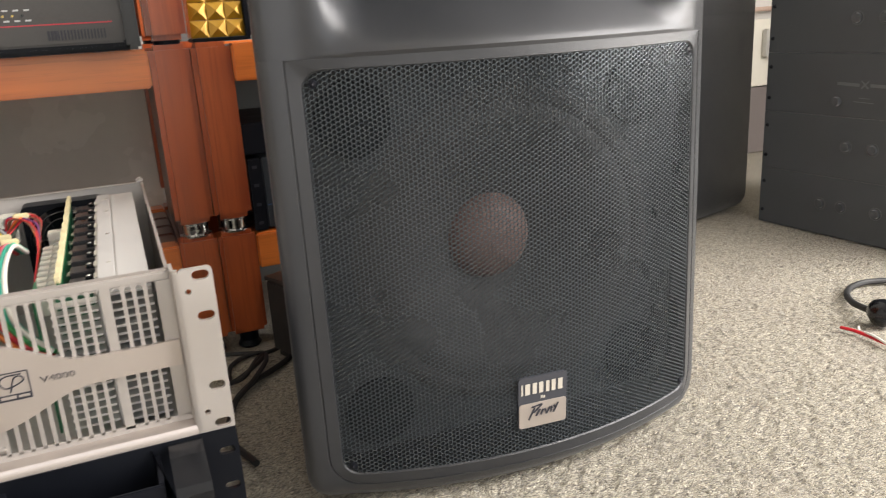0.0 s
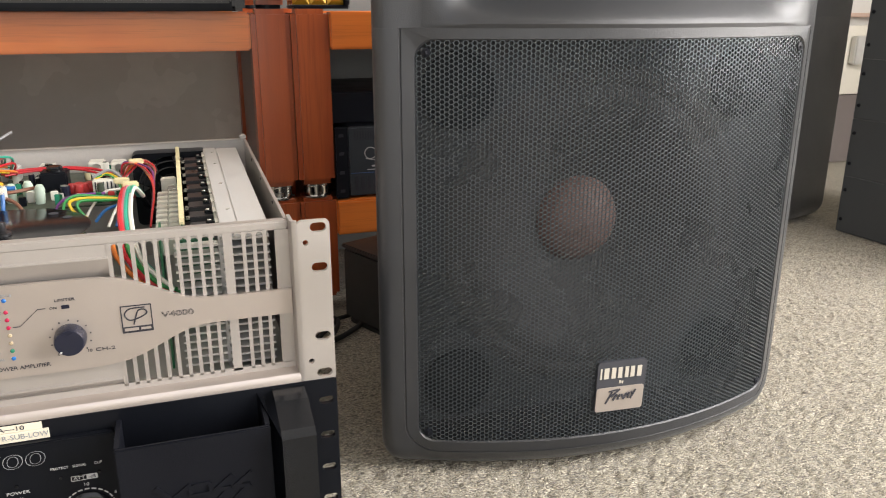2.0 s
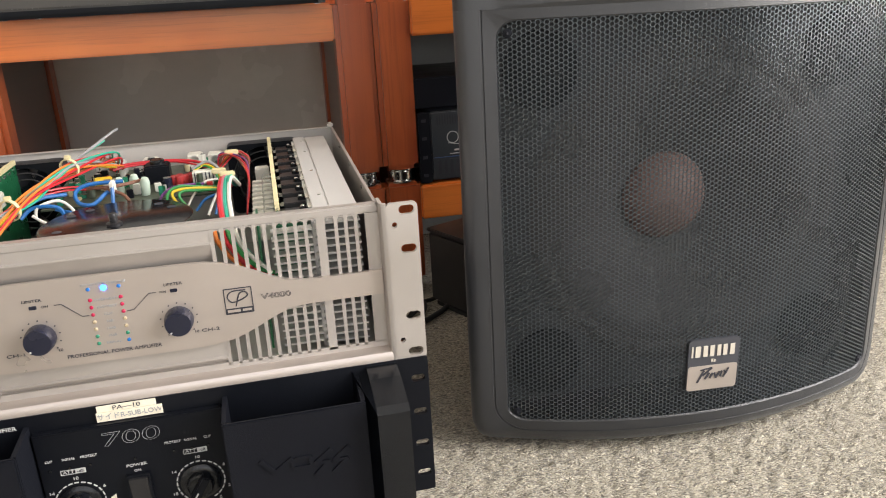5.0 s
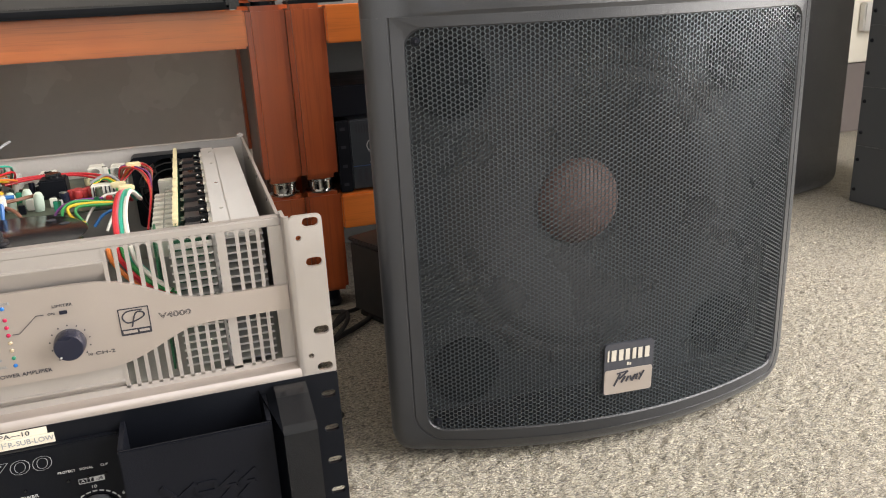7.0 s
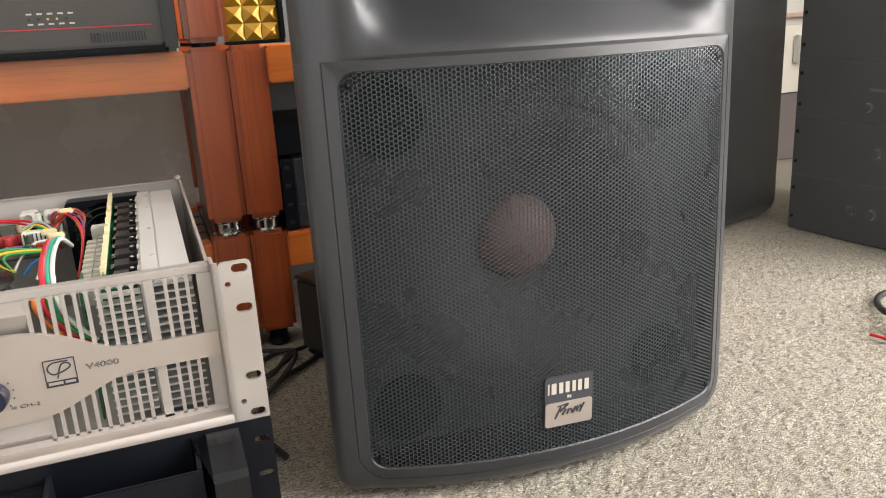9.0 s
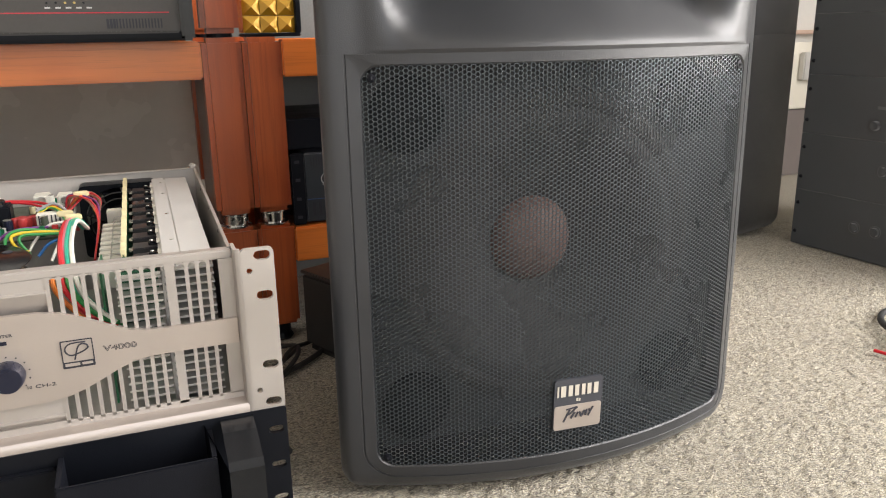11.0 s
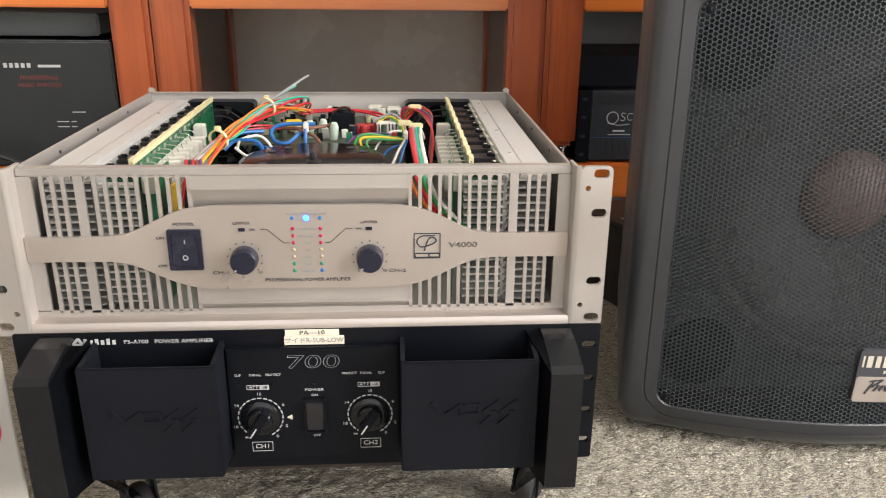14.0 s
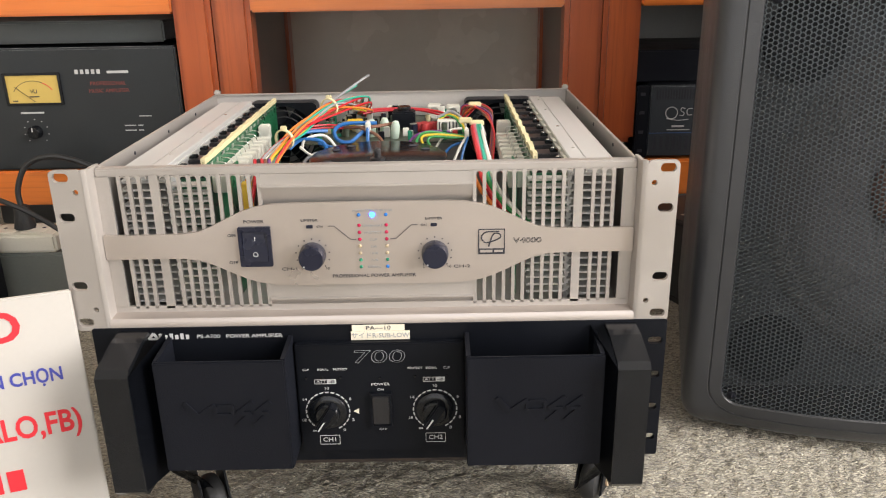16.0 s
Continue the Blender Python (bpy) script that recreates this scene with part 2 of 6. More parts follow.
def turned(profile, at, axis, seg=32, bm=None):
    """A body of revolution: profile rows of (radius, along)."""
    bm = bm or bmesh.new()
    q = Vector(axis).to_track_quat("Z", "Y").to_matrix().to_4x4()
    m = Matrix.Translation(at) @ q
    rings = []
    for r, h in profile:
        if r < 1e-6:
            rings.append([bm.verts.new(m @ Vector((0, 0, h)))])
        else:
            rings.append([bm.verts.new(m @ Vector((r * math.cos(2 * math.pi * k / seg), r * math.sin(2 * math.pi * k / seg), h))) for k in range(seg)])
    for a, b in zip(rings, rings[1:]):
        for k in range(seg):
            n = (k + 1) % seg
            vs = [a[k % len(a)], a[n % len(a)], b[n % len(b)], b[k % len(b)]]
            vs = [v for i, v in enumerate(vs) if v not in vs[:i]]
            if len(vs) > 2:
                bm.faces.new(vs)
    return bm


def smooth_line(pts, steps=6):
    pts = [Vector(p) for p in pts]
    ext = [pts[0] * 2 - pts[1]] + pts + [pts[-1] * 2 - pts[-2]]
    out = []
    for a, b, c, d in zip(ext, ext[1:], ext[2:], ext[3:]):
        for k in range(steps):
            t = k / steps
            out.append(0.5 * ((2 * b) + (c - a) * t + (2 * a - 5 * b + 4 * c - d) * t * t + (3 * b - a - 3 * c + d) * t ** 3))
    return out + [pts[-1]]


def tube(pts, r, seg=8, steps=6, bm=None):
    bm = bm or bmesh.new()
    line = smooth_line(pts, steps) if steps > 1 else [Vector(p) for p in pts]
    side = None
    rings = []
    for i, p in enumerate(line):
        d = (line[min(i + 1, len(line) - 1)] - line[max(i - 1, 0)]).normalized()
        if side is None:
            side = d.orthogonal().normalized()
        side = (side - d * side.dot(d)).normalized()
        up = d.cross(side)
        rings.append([bm.verts.new(p + r * (side * math.cos(2 * math.pi * k / seg) + up * math.sin(2 * math.pi * k / seg))) for k in range(seg)])
    for a, b in zip(rings, rings[1:]):
        for k in range(seg):
            bm.faces.new((a[k], a[(k + 1) % seg], b[(k + 1) % seg], b[k]))
    bm.faces.new(rings[0])
    bm.faces.new(rings[-1])
    return bm


def rounded(x0, x1, z0, z1, r, n=5):
    """A rounded rectangle's outline as (x, z) pairs."""
    out = []
    for cx, cz, a0 in ((x1 - r, z0 + r, -90), (x1 - r, z1 - r, 0), (x0 + r, z1 - r, 90), (x0 + r, z0 + r, 180)):
        for k in range(n + 1):
            a = radians(a0 + 90 * k / n)
            out.append((cx + r * math.cos(a), cz + r * math.sin(a)))
    return out


def sheet(outer, holes, y0, y1, bm=None):
    """A plate in the xz plane with holes through it, from depth y0 to y1."""
    bm = bm or bmesh.new()
    edges = []
    for loop in (outer, *holes):
        vs = [bm.verts.new((x, y0, z)) for x, z in loop]
        edges += [bm.edges.new((a, b)) for a, b in zip(vs, vs[1:] + vs[:1])]
    g = bmesh.ops.triangle_fill(bm, edges=edges, use_beauty=True, use_dissolve=False)
    fs = [f for f in g["geom"] if isinstance(f, bmesh.types.BMFace)]
    ex = bmesh.ops.extrude_face_region(bm, geom=fs)
    bmesh.ops.translate(bm, verts=[v for v in ex["geom"] if isinstance(v, bmesh.types.BMVert)], vec=(0, y1 - y0, 0))
    return bm


def lettering(body, at, size, material, parent, align='CENTER', turn=(90, 0, 0), name="lettering", wide=1.0, depth=0.00025, outline=0.0, shear=0.0, bold=0.0):
    """Printed words as a thin raised mesh facing out."""
    c = bpy.data.curves.new(name, 'FONT')
    c.body, c.size, c.align_x, c.align_y, c.extrude, c.resolution_u = body, size, align, 'CENTER', depth, 3
    c.shear, c.offset = shear, bold * size
    if outline:
        c.fill_mode, c.bevel_depth, c.bevel_resolution, c.extrude = 'NONE', outline, 0, 0
    o = bpy.data.objects.new(name, c)
    scene.collection.objects.link(o)
    me = bpy.data.meshes.new_from_object(o)
    bpy.data.objects.remove(o)
    me.materials.clear()
    me.materials.append(M[material])
    me.name = name
    m = pose(*at, *turn) @ Matrix.Diagonal((wide, 1, 1, 1))
    root = parent
    while root is not None and root.parent is not None:
        root = root.parent
    me.transform((Matrix.Translation(-Vector(root.location)) if root else Matrix()) @ m)
    ob = new(name, me)
    ob.parent = parent
    return ob


def bars(rows, y, material, parent, name="printed_mark", d=0.0006):
    """Flat printed strokes: rows of (x0, z0, x1, z1, width)."""
    bm = bmesh.new()
    for i, (x0, z0, x1, z1, w) in enumerate(rows):
        v = Vector((x1 - x0, 0, z1 - z0))
        n = Vector((-v.z, 0, v.x)).normalized() * w / 2
        p, q = Vector((x0, y - 0.00004 * (i % 4), z0)), Vector((x1, y - 0.00004 * (i % 4), z1))
        f = bm.faces.new([bm.verts.new(k) for k in (p - n, q - n, q + n, p + n)])
        ex = bmesh.ops.extrude_face_region(bm, geom=[f])
        bmesh.ops.translate(bm, verts=[k for k in ex["geom"] if isinstance(k, bmesh.types.BMVert)], vec=(0, d, 0))
    return part(name, bm, material, parent)

# ---- the room ----
ROOM_X0, ROOM_X1, ROOM_Y0, ROOM_Y1, ROOM_H = -1.7, 2.45, -2.8, 1.5, 2.9


def setting(name, bm, material, label, category):
    return tagged(part(name, bm, material), label, category, kind="structure")


def carpet_floor():
    """The carpet: a fine sheet with a real pile relief where the camera passes, plain beyond it."""
    xs = np.concatenate([np.linspace(ROOM_X0 - 0.1, -0.55, 8), np.arange(-0.5, 1.75, 0.0042), np.linspace(1.8, ROOM_X1 + 0.1, 6)])
    ys = np.concatenate([np.linspace(ROOM_Y0 - 0.1, -0.12, 10), np.arange(-0.1, 0.8, 0.0042), np.linspace(0.82, ROOM_Y1 + 0.1, 5)])
    rng = np.random.default_rng(4)
    h = rng.normal(0, 1, (len(ys), len(xs)))
    h = (h + np.roll(h, 1, 1) + 0.6 * np.roll(np.roll(h, 1, 0), 1, 1)) * 0.00068
    h = np.clip(h, -0.0035, 0.0022)
    gx, gy = np.meshgrid(xs, ys)
    jx = gx + rng.normal(0, 0.0008, gx.shape)
    jy = gy + rng.normal(0, 0.0008, gy.shape)
    co = np.stack([jx, jy, h - 0.002], -1).reshape(-1, 3)
    nx, ny = len(xs), len(ys)
    k = (np.arange(ny - 1)[:, None] * nx + np.arange(nx - 1)[None, :]).ravel()
    faces = np.stack([k, k + 1, k + nx + 1, k + nx], -1)
    me = bpy.data.meshes.new("floor")
    me.vertices.add(len(co))
    me.vertices.foreach_set("co", co.ravel())
    me.loops.add(faces.size)
    me.loops.foreach_set("vertex_index", faces.ravel())
    me.polygons.add(len(faces))
    me.polygons.foreach_set("loop_start", np.arange(len(faces)) * 4)
    me.update(calc_edges=True)
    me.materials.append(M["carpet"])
    return tagged(new("floor", me), "cream and grey flecked loop-pile carpet, slightly soiled, loop gaps shaded in its colour", "carpet", kind="structure")


carpet_floor()
setting("subfloor", box(ROOM_X0 - 0.1, ROOM_X1 + 0.1, ROOM_Y0 - 0.1, ROOM_Y1 + 0.1, -0.12, -0.02), "skirting", "plain floor slab under the carpet", "floor")
setting("ceiling", box(ROOM_X0 - 0.1, ROOM_X1 + 0.1, ROOM_Y0 - 0.1, ROOM_Y1 + 0.1, ROOM_H, ROOM_H + 0.1), "ceiling", "plain white painted ceiling", "ceiling")
setting("wall_north", box(ROOM_X0 - 0.1, ROOM_X1 + 0.1, ROOM_Y1, ROOM_Y1 + 0.1, 0, ROOM_H), "plaster", "grey-beige painted wall behind the rack", "wall")
setting("wall_west", box(ROOM_X0 - 0.1, ROOM_X0, ROOM_Y0, ROOM_Y1, 0, ROOM_H), "plaster", "plain painted side wall", "wall")
# walls with the two openings that let the daylight in
wall = box(ROOM_X1, ROOM_X1 + 0.1, ROOM_Y0, ROOM_Y1, 0, 0.12)
for y0, y1, z0, z1 in ((ROOM_Y0, ROOM_Y1, 2.6, ROOM_H), (ROOM_Y0, -1.95, 0.12, 2.6), (0.05, ROOM_Y1, 0.12, 2.6)):
    box(ROOM_X1, ROOM_X1 + 0.1, y0, y1, z0, z1, bm=wall)
setting("wall_east", wall, "plaster", "painted wall with a tall window", "wall")
wall = box(ROOM_X0, ROOM_X1, ROOM_Y0 - 0.1, ROOM_Y0, 0, 0.1)
for x0, x1, z0, z1 in ((ROOM_X0, ROOM_X1, 2.4, ROOM_H), (ROOM_X0, -1.25, 0.1, 2.4), (1.85, ROOM_X1, 0.1, 2.4)):
    box(x0, x1, ROOM_Y0 - 0.1, ROOM_Y0, z0, z1, bm=wall)
setting("wall_south", wall, "plaster", "painted wall with a wide shop-front opening", "wall")
setting("wainscot", box(1.0, ROOM_X1, ROOM_Y1 - 0.012, ROOM_Y1, 0, 0.228), "skirting", "brown-grey panelling along the foot of the wall", "wall panel")
trim = box(1.0, ROOM_X1, ROOM_Y1 - 0.03, ROOM_Y1, 0.478, 0.492, 0.003)
setting("trim", trim, surface("faded_wood_strip", (0.50, 0.36, 0.28), 0.5), "thin faded wooden strip along the wall", "trim")

plate = thing("wall_duct_cover", (2.24, ROOM_Y1 - 0.02, 0.23), "ivory steel cover plate screwed to the wall", "cover plate")
part("plate", box(2.18, 2.40, ROOM_Y1 - 0.024, ROOM_Y1, 0.232, 0.452, 0.003), "ivory", plate)
part("switch_block", box(2.245, 2.31, ROOM_Y1 - 0.05, ROOM_Y1 - 0.024, 0.33, 0.42, 0.004), "galv", plate, "small grey switch block")
for sx, sz in ((2.195, 0.437), (2.195, 0.247), (2.385, 0.247)):
    part("screw", rod((sx, ROOM_Y1 - 0.027, sz), (sx, ROOM_Y1 - 0.023, sz), 0.003, 10), "skirting", plate)

# ---- the wooden equipment rack ----
SF, SB = 0.675, 1.03          # front and back of the rack
PW = 0.0605                   # width of an upright


def rack_module(x0, x1, tall, label):
    ob = thing("equipment_rack", ((x0 + x1) / 2, (SF + SB) / 2, 0), label, "rack", "wooden rack modules")
    for px in (x0, x1 - PW):
        for py in (SF, SB - 0.05):
            p, q = px + 0.0006, px + PW - 0.0006
            cx, cy = (p + q) / 2, py + 0.025
            part("foot", turned([(0, 0), (0.017, 0), (0.020, 0.004), (0.016, 0.012), (0.016, 0.030), (0, 0.030)], (cx, cy, 0), (0, 0, 1), 20), "black", ob, "black foot under the upright")
            part("lower_post", box(p, q, py, py + 0.05, 0.030, 0.206, 0.006), "post", ob)
            part("steel_spacer", turned([(0, 0), (0.025, 0), (0.0255, 0.0025), (0.020, 0.0045), (0.0205, 0.0185), (0.0225, 0.0205), (0.0225, 0.0225), (0, 0.0225)],
                                        (cx, cy, 0.206), (0, 0, 1), 24), "chrome", ob, "turned steel spacer between two uprights", True)
            part("post", box(p, q, py, py + 0.05, 0.2285, 0.5045, 0.008, seg=4), "post", ob)
            if tall:
                part("upper_post", box(p + 0.002, q - 0.0005, py + 0.001, py + 0.05, 0.5105, 0.80, 0.008, seg=4), "post", ob)
                part("washer", rod((cx, cy, 0.5045), (cx, cy, 0.5105), 0.019, 20), "black", ob)
    a, b = x0 + PW, x1 - PW
    for py in (SF + 0.004, SB - 0.046):
        part("beam", box(a, b, py, py + 0.04, 0.443, 0.500, 0.003), "beam", ob)
        part("lower_beam", box(a, b, py, py + 0.04, 0.138, 0.197, 0.003), "beam", ob)
    # inner rails, panels and slats take the wood coloured as if in shade
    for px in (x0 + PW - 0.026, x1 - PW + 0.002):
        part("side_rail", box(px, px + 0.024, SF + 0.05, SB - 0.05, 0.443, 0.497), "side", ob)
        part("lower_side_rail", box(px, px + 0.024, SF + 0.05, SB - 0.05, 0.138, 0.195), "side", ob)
        part("side_panel", box(px + 0.004, px + 0.02, SF + 0.05, SB - 0.05, 0.195, 0.443), "side", ob, "dark red-brown side panel, shade of the bay put into its colour")
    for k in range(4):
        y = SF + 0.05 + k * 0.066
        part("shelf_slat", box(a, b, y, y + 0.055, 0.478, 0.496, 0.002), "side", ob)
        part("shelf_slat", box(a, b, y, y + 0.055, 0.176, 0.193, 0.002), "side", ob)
    return ob


M["slate"] = surface("slate_board", (0.13, 0.135, 0.13), 0.6, vary=0.2, stain=5)
rack_module(-0.296, 0.316, True, "red-brown varnished wooden rack on steel spacers, three tiers")
rack_module(0.316, 0.928, False, "red-brown varnished wooden rack beside the loudspeaker, two tiers")
rack_module(-0.969, -0.297, True, "red-brown varnished wooden rack holding a metered amplifier")
back = thing("back_board", (0.0, SB + 0.012, 0.2), "grey-brown smooth board closing the back of the rack", "board")
part("board", box(-0.24, 0.26, SB + 0.003, SB + 0.018, 0.0, 0.47, 0.002), surface("grey_brown_board", (0.60, 0.545, 0.46), 0.26, vary=0.14, grain=30, stain=4, bump=0.03), back)
# side boards are added to cover the bright wall behind the bays
for x0, x1 in ((-0.90, -0.30), (0.335, 0.91)):
    bd = thing("back_board", ((x0 + x1) / 2, SB + 0.012, 0.2), "dull slate-grey board added to darken the back of the bay", "board")
    part("board", box(x0, x1, SB + 0.003, SB + 0.018, 0.0, 0.70, 0.002), M["slate"], bd)

# ---- the opened silver power amplifier ----
AMP = thing("power_amplifier", (0, 0.18, 0.2185), "silver rack amplifier, lid off, standing on a black amplifier", "amplifier")
RISE = 0.022                  # the chassis stands a little higher at the back


def up(y):
    return RISE * max(0.0, y - 0.012)


def lift(bm):
    for v in bm.verts:
        v.co.z += up(v.co.y)
    return bm


for s in (-1, 1):
    a, b = sorted((s * 0.2165, s * 0.2413))
    holes = [rounded(s * 0.2325 - 0.0062, s * 0.2325 + 0.0062, 0.228 + z - 0.0036, 0.228 + z + 0.0036, 0.0035, 5) for z in (0, 0.03175, 0.0889, 0.12065)]
    holes += [rounded(s * 0.2225 - 0.0022, s * 0.2225 + 0.0022, 0.228 + z - 0.0022, 0.228 + z + 0.0022, 0.0021, 4) for z in (0.011, 0.109)]
    ear = part("rack_ear", sheet(rounded(a, b, 0.2205, 0.3545, 0.004, 4), holes, -0.003, 0.0005), "silver", AMP, "silver rack ear with slotted holes")
    pr = [(s * 0.2167, 0.0005), (s * 0.2167, -0.003), (s * 0.2150, -0.0030), (s * 0.2128, -0.0018), (s * 0.2118, 0.0010), (s * 0.2118, 0.02), (s * 0.2145, 0.02), (s * 0.2145, 0.0015)]
    bm = bmesh.new()
    f = bm.faces.new([bm.verts.new((x, y, 0.2205)) for x, y in pr])
    ex = bmesh.ops.extrude_face_region(bm, geom=[f])
    bmesh.ops.translate(bm, verts=[v for v in ex["geom"] if isinstance(v, bmesh.types.BMVert)], vec=(0, 0, 0.134))
    part("ear_return", bm, "silver", ear, smooth=True)

# chassis tray, sides and back
part("bottom_plate", lift(box(-0.2115, 0.2115, 0.016, 0.362, 0.2195, 0.2215)), "galv", AMP)
for s in (-1, 1):
    a, b = sorted((s * 0.2100, s * 0.2117))
    part("side_panel", lift(box(a, b, 0.014, 0.362, 0.2215, 0.3525)), "silver", AMP, "silver folded steel side")
    a, b = sorted((s * 0.2092, s * 0.2118))
    part("side_flange", lift(box(a, b, 0.014, 0.358, 0.3520, 0.3534, 0.0003)), "silver", AMP)
    for y in (0.09, 0.18, 0.27):
        part("screw_hole", lift(rod((s * 0.2099, y, 0.3460), (s * 0.2093, y, 0.3460), 0.0016, 8)), "ink", AMP)
    part("corner_tab", lift(box(min(s * 0.205, s * 0.2122), max(s * 0.205, s * 0.2122), 0.355, 0.3625, 0.3525, 0.3585, 0.0015)), "silver", AMP)
part("back_panel", lift(box(-0.2115, 0.2115, 0.360, 0.3618, 0.2215, 0.3525)), surface("warm_grey_paint", (0.50, 0.47, 0.44), 0.45, 0.1, vary=0.06), AMP, "warm grey back panel")
part("back_flange", lift(box(-0.2105, 0.2105, 0.3565, 0.362, 0.3518, 0.3534, 0.0005)), "silver", AMP)

# front: frame, slats, humped fascia
PY0, PY1 = 0.0095, 0.0125
part("front_top_rail", box(-0.2117, 0.2117, PY0, 0.020, 0.3455, 0.3525, 0.0012), "silver", AMP)
part("front_bottom_rail", box(-0.2117, 0.2117, PY0, PY1, 0.2300, 0.2360), "silver", AMP)
bm = bmesh.new()
prof = [(0.0125, 0.2195), (-0.0010, 0.2195), (-0.0030, 0.2215), (-0.0030, 0.2270), (-0.0015, 0.2296), (0.0020, 0.2306), (0.0125, 0.2310)]
f = bm.faces.new([bm.verts.new((-0.2135, y, z)) for y, z in prof])
ex = bmesh.ops.extrude_face_region(bm, geom=[f])
bmesh.ops.translate(bm, verts=[v for v in ex["geom"] if isinstance(v, bmesh.types.BMVert)], vec=(0.427, 0, 0))
part("bottom_lip", bm, "champagne", AMP, "rolled champagne lip along the bottom", True)


def folded_panel(name, rows):
    """A pressed sheet across the middle: rows of (depth, height) from top to bottom."""
    bm = bmesh.new()
    back = [(PY1 + 0.006, z) for y, z in reversed(rows)]
    f = bm.faces.new([bm.verts.new((-0.0835, y, z)) for y, z in rows + back])
    ex = bmesh.ops.extrude_face_region(bm, geom=[f])
    bmesh.ops.translate(bm, verts=[v for v in ex["geom"] if isinstance(v, bmesh.types.BMVert)], vec=(0.167, 0, 0))
    return part(name, bm, "silver", AMP, "silver panel with a pressed fold")


folded_panel("upper_fascia", [(PY0 + 0.0004, 0.3460), (PY0 + 0.0004, 0.3372), (PY0 - 0.0014, 0.3364), (PY0 - 0.0014, 0.3354), (PY0 + 0.0052, 0.3190)])
folded_panel("lower_fascia", [(PY0 + 0.0004, 0.2590), (PY0 + 0.0004, 0.2422), (PY0 - 0.0014, 0.2414), (PY0 - 0.0014, 0.2404), (PY0 + 0.0040, 0.2345)])
PITCH = 0.0078
slat_mesh = None
for s in (-1, 1):
    for i in range(15):
        w = 0.0014
        x = 0.0841 + PITCH * i + 0.00055
        if i == 10:
            w = 0.0034
            x += PITCH / 2
        if i == 11:
            continue
        if w < 0.002 and slat_mesh is not None:
            sl = new("slat", slat_mesh)
            sl.parent = AMP
            sl.location = (s * x - SLAT0, 0, 0)
        else:
            sl = part("slat", box(s * x - w, s * x + w, PY0, PY1, 0.2340, 0.3470), "silver", AMP)
            if w < 0.002:
                slat_mesh, SLAT0 = sl.data, s * x
    a, b = sorted((s * 0.2012, s * 0.2117))
    part("end_strip", box(a, b, PY0, PY1, 0.2355, 0.3458), "silver", AMP)
    # arched tops of the slots
    for i in range(14):
        xc = s * (0.0841 + PITCH * (i + 0.5) + 0.00055)
        if i == 10:
            continue
        pts = [(xc - 0.0026, 0.3460)] + [(xc + 0.0026 * math.cos(a), 0.3428 + 0.0026 * math.sin(a)) for a in np.linspace(math.pi, 0, 7)] + [(xc + 0.0026, 0.3460)]
        part("slot_arch", sheet(pts, [], PY0 + 0.0001, PY1 - 0.0001), "silver", AMP)

half = [(0.0, 0.0345), (0.060, 0.0344), (0.076, 0.0338), (0.089, 0.0318), (0.100, 0.0282), (0.112, 0.0226), (0.124, 0.0166), (0.135, 0.0122), (0.147, 0.0104), (0.165, 0.0100), (0.2112, 0.0100)]
zc = 0.2887
outline = [(x, zc - h) for x, h in reversed(half)] + [(-x, zc - h) for x, h in half[1:]] + [(-x, zc + h) for x, h in reversed(half)] + [(x, zc + h) for x, h in half[1:]]
fascia = part("fascia", sheet(outline, [], 0.0055, 0.0092), "champagne", AMP, "champagne metal fascia, broad in the middle")
FY = 0.0053

# rocker switch
sw = part("power_switch", sheet(rounded(-0.1035, -0.0775, 0.2715, 0.3048, 0.0012, 3), [rounded(-0.1005, -0.0805, 0.2755, 0.3008, 0.0008, 2)], 0.0030, 0.0060), "navy", fascia, "navy rocker switch")
bm = box(-0.1003, -0.0807, 0.0025, 0.0058, 0.2757, 0.3006)
for v in bm.verts:
    if v.co.y < 0.004 and v.co.z > 0.292:
        v.co.y += 0.0022
part("rocker", bm, "navy", sw)
bars([(-0.0905, 0.2932, -0.0905, 0.2965, 0.0006)], 0.0035, "white_ink", sw)
part("printed_ring", turned([(0.0015, 0), (0.0021, 0), (0.0021, 0.0004), (0.0015, 0.0004), (0.0015, 0)], (-0.0905, 0.0026, 0.2822), (0, -1, 0), 20), "white_ink", sw)


def level_knob(x, z):
    k = part("level_knob", turned([(0, 0), (0.0108, 0), (0.0108, 0.003), (0.0100, 0.0100), (0.0094, 0.0112), (0.0, 0.0114)], (x, FY, z), (0, -1, 0), 36), "navy", fascia, "round navy level knob", True)
    part("pointer_dot", rod((x - 0.0058, FY - 0.0111, z - 0.0062), (x - 0.0058, FY - 0.0118, z - 0.0062), 0.0007, 10), "white_ink", k)
    for i in range(11):
        a = radians(225 - i * 27)
        dx, dz = 0.0135 * math.cos(a), 0.0135 * math.sin(a)
        part("scale_dot", rod((x + dx, FY + 0.0002, z + dz), (x + dx, FY - 0.0003, z + dz), 0.00055, 8), "ink", fascia)
    lettering("0", (x - 0.0092, FY, z - 0.0118), 0.0030, "ink", fascia)
    lettering("10", (x + 0.0112, FY, z - 0.0118), 0.0030, "ink", fascia, wide=1.2)


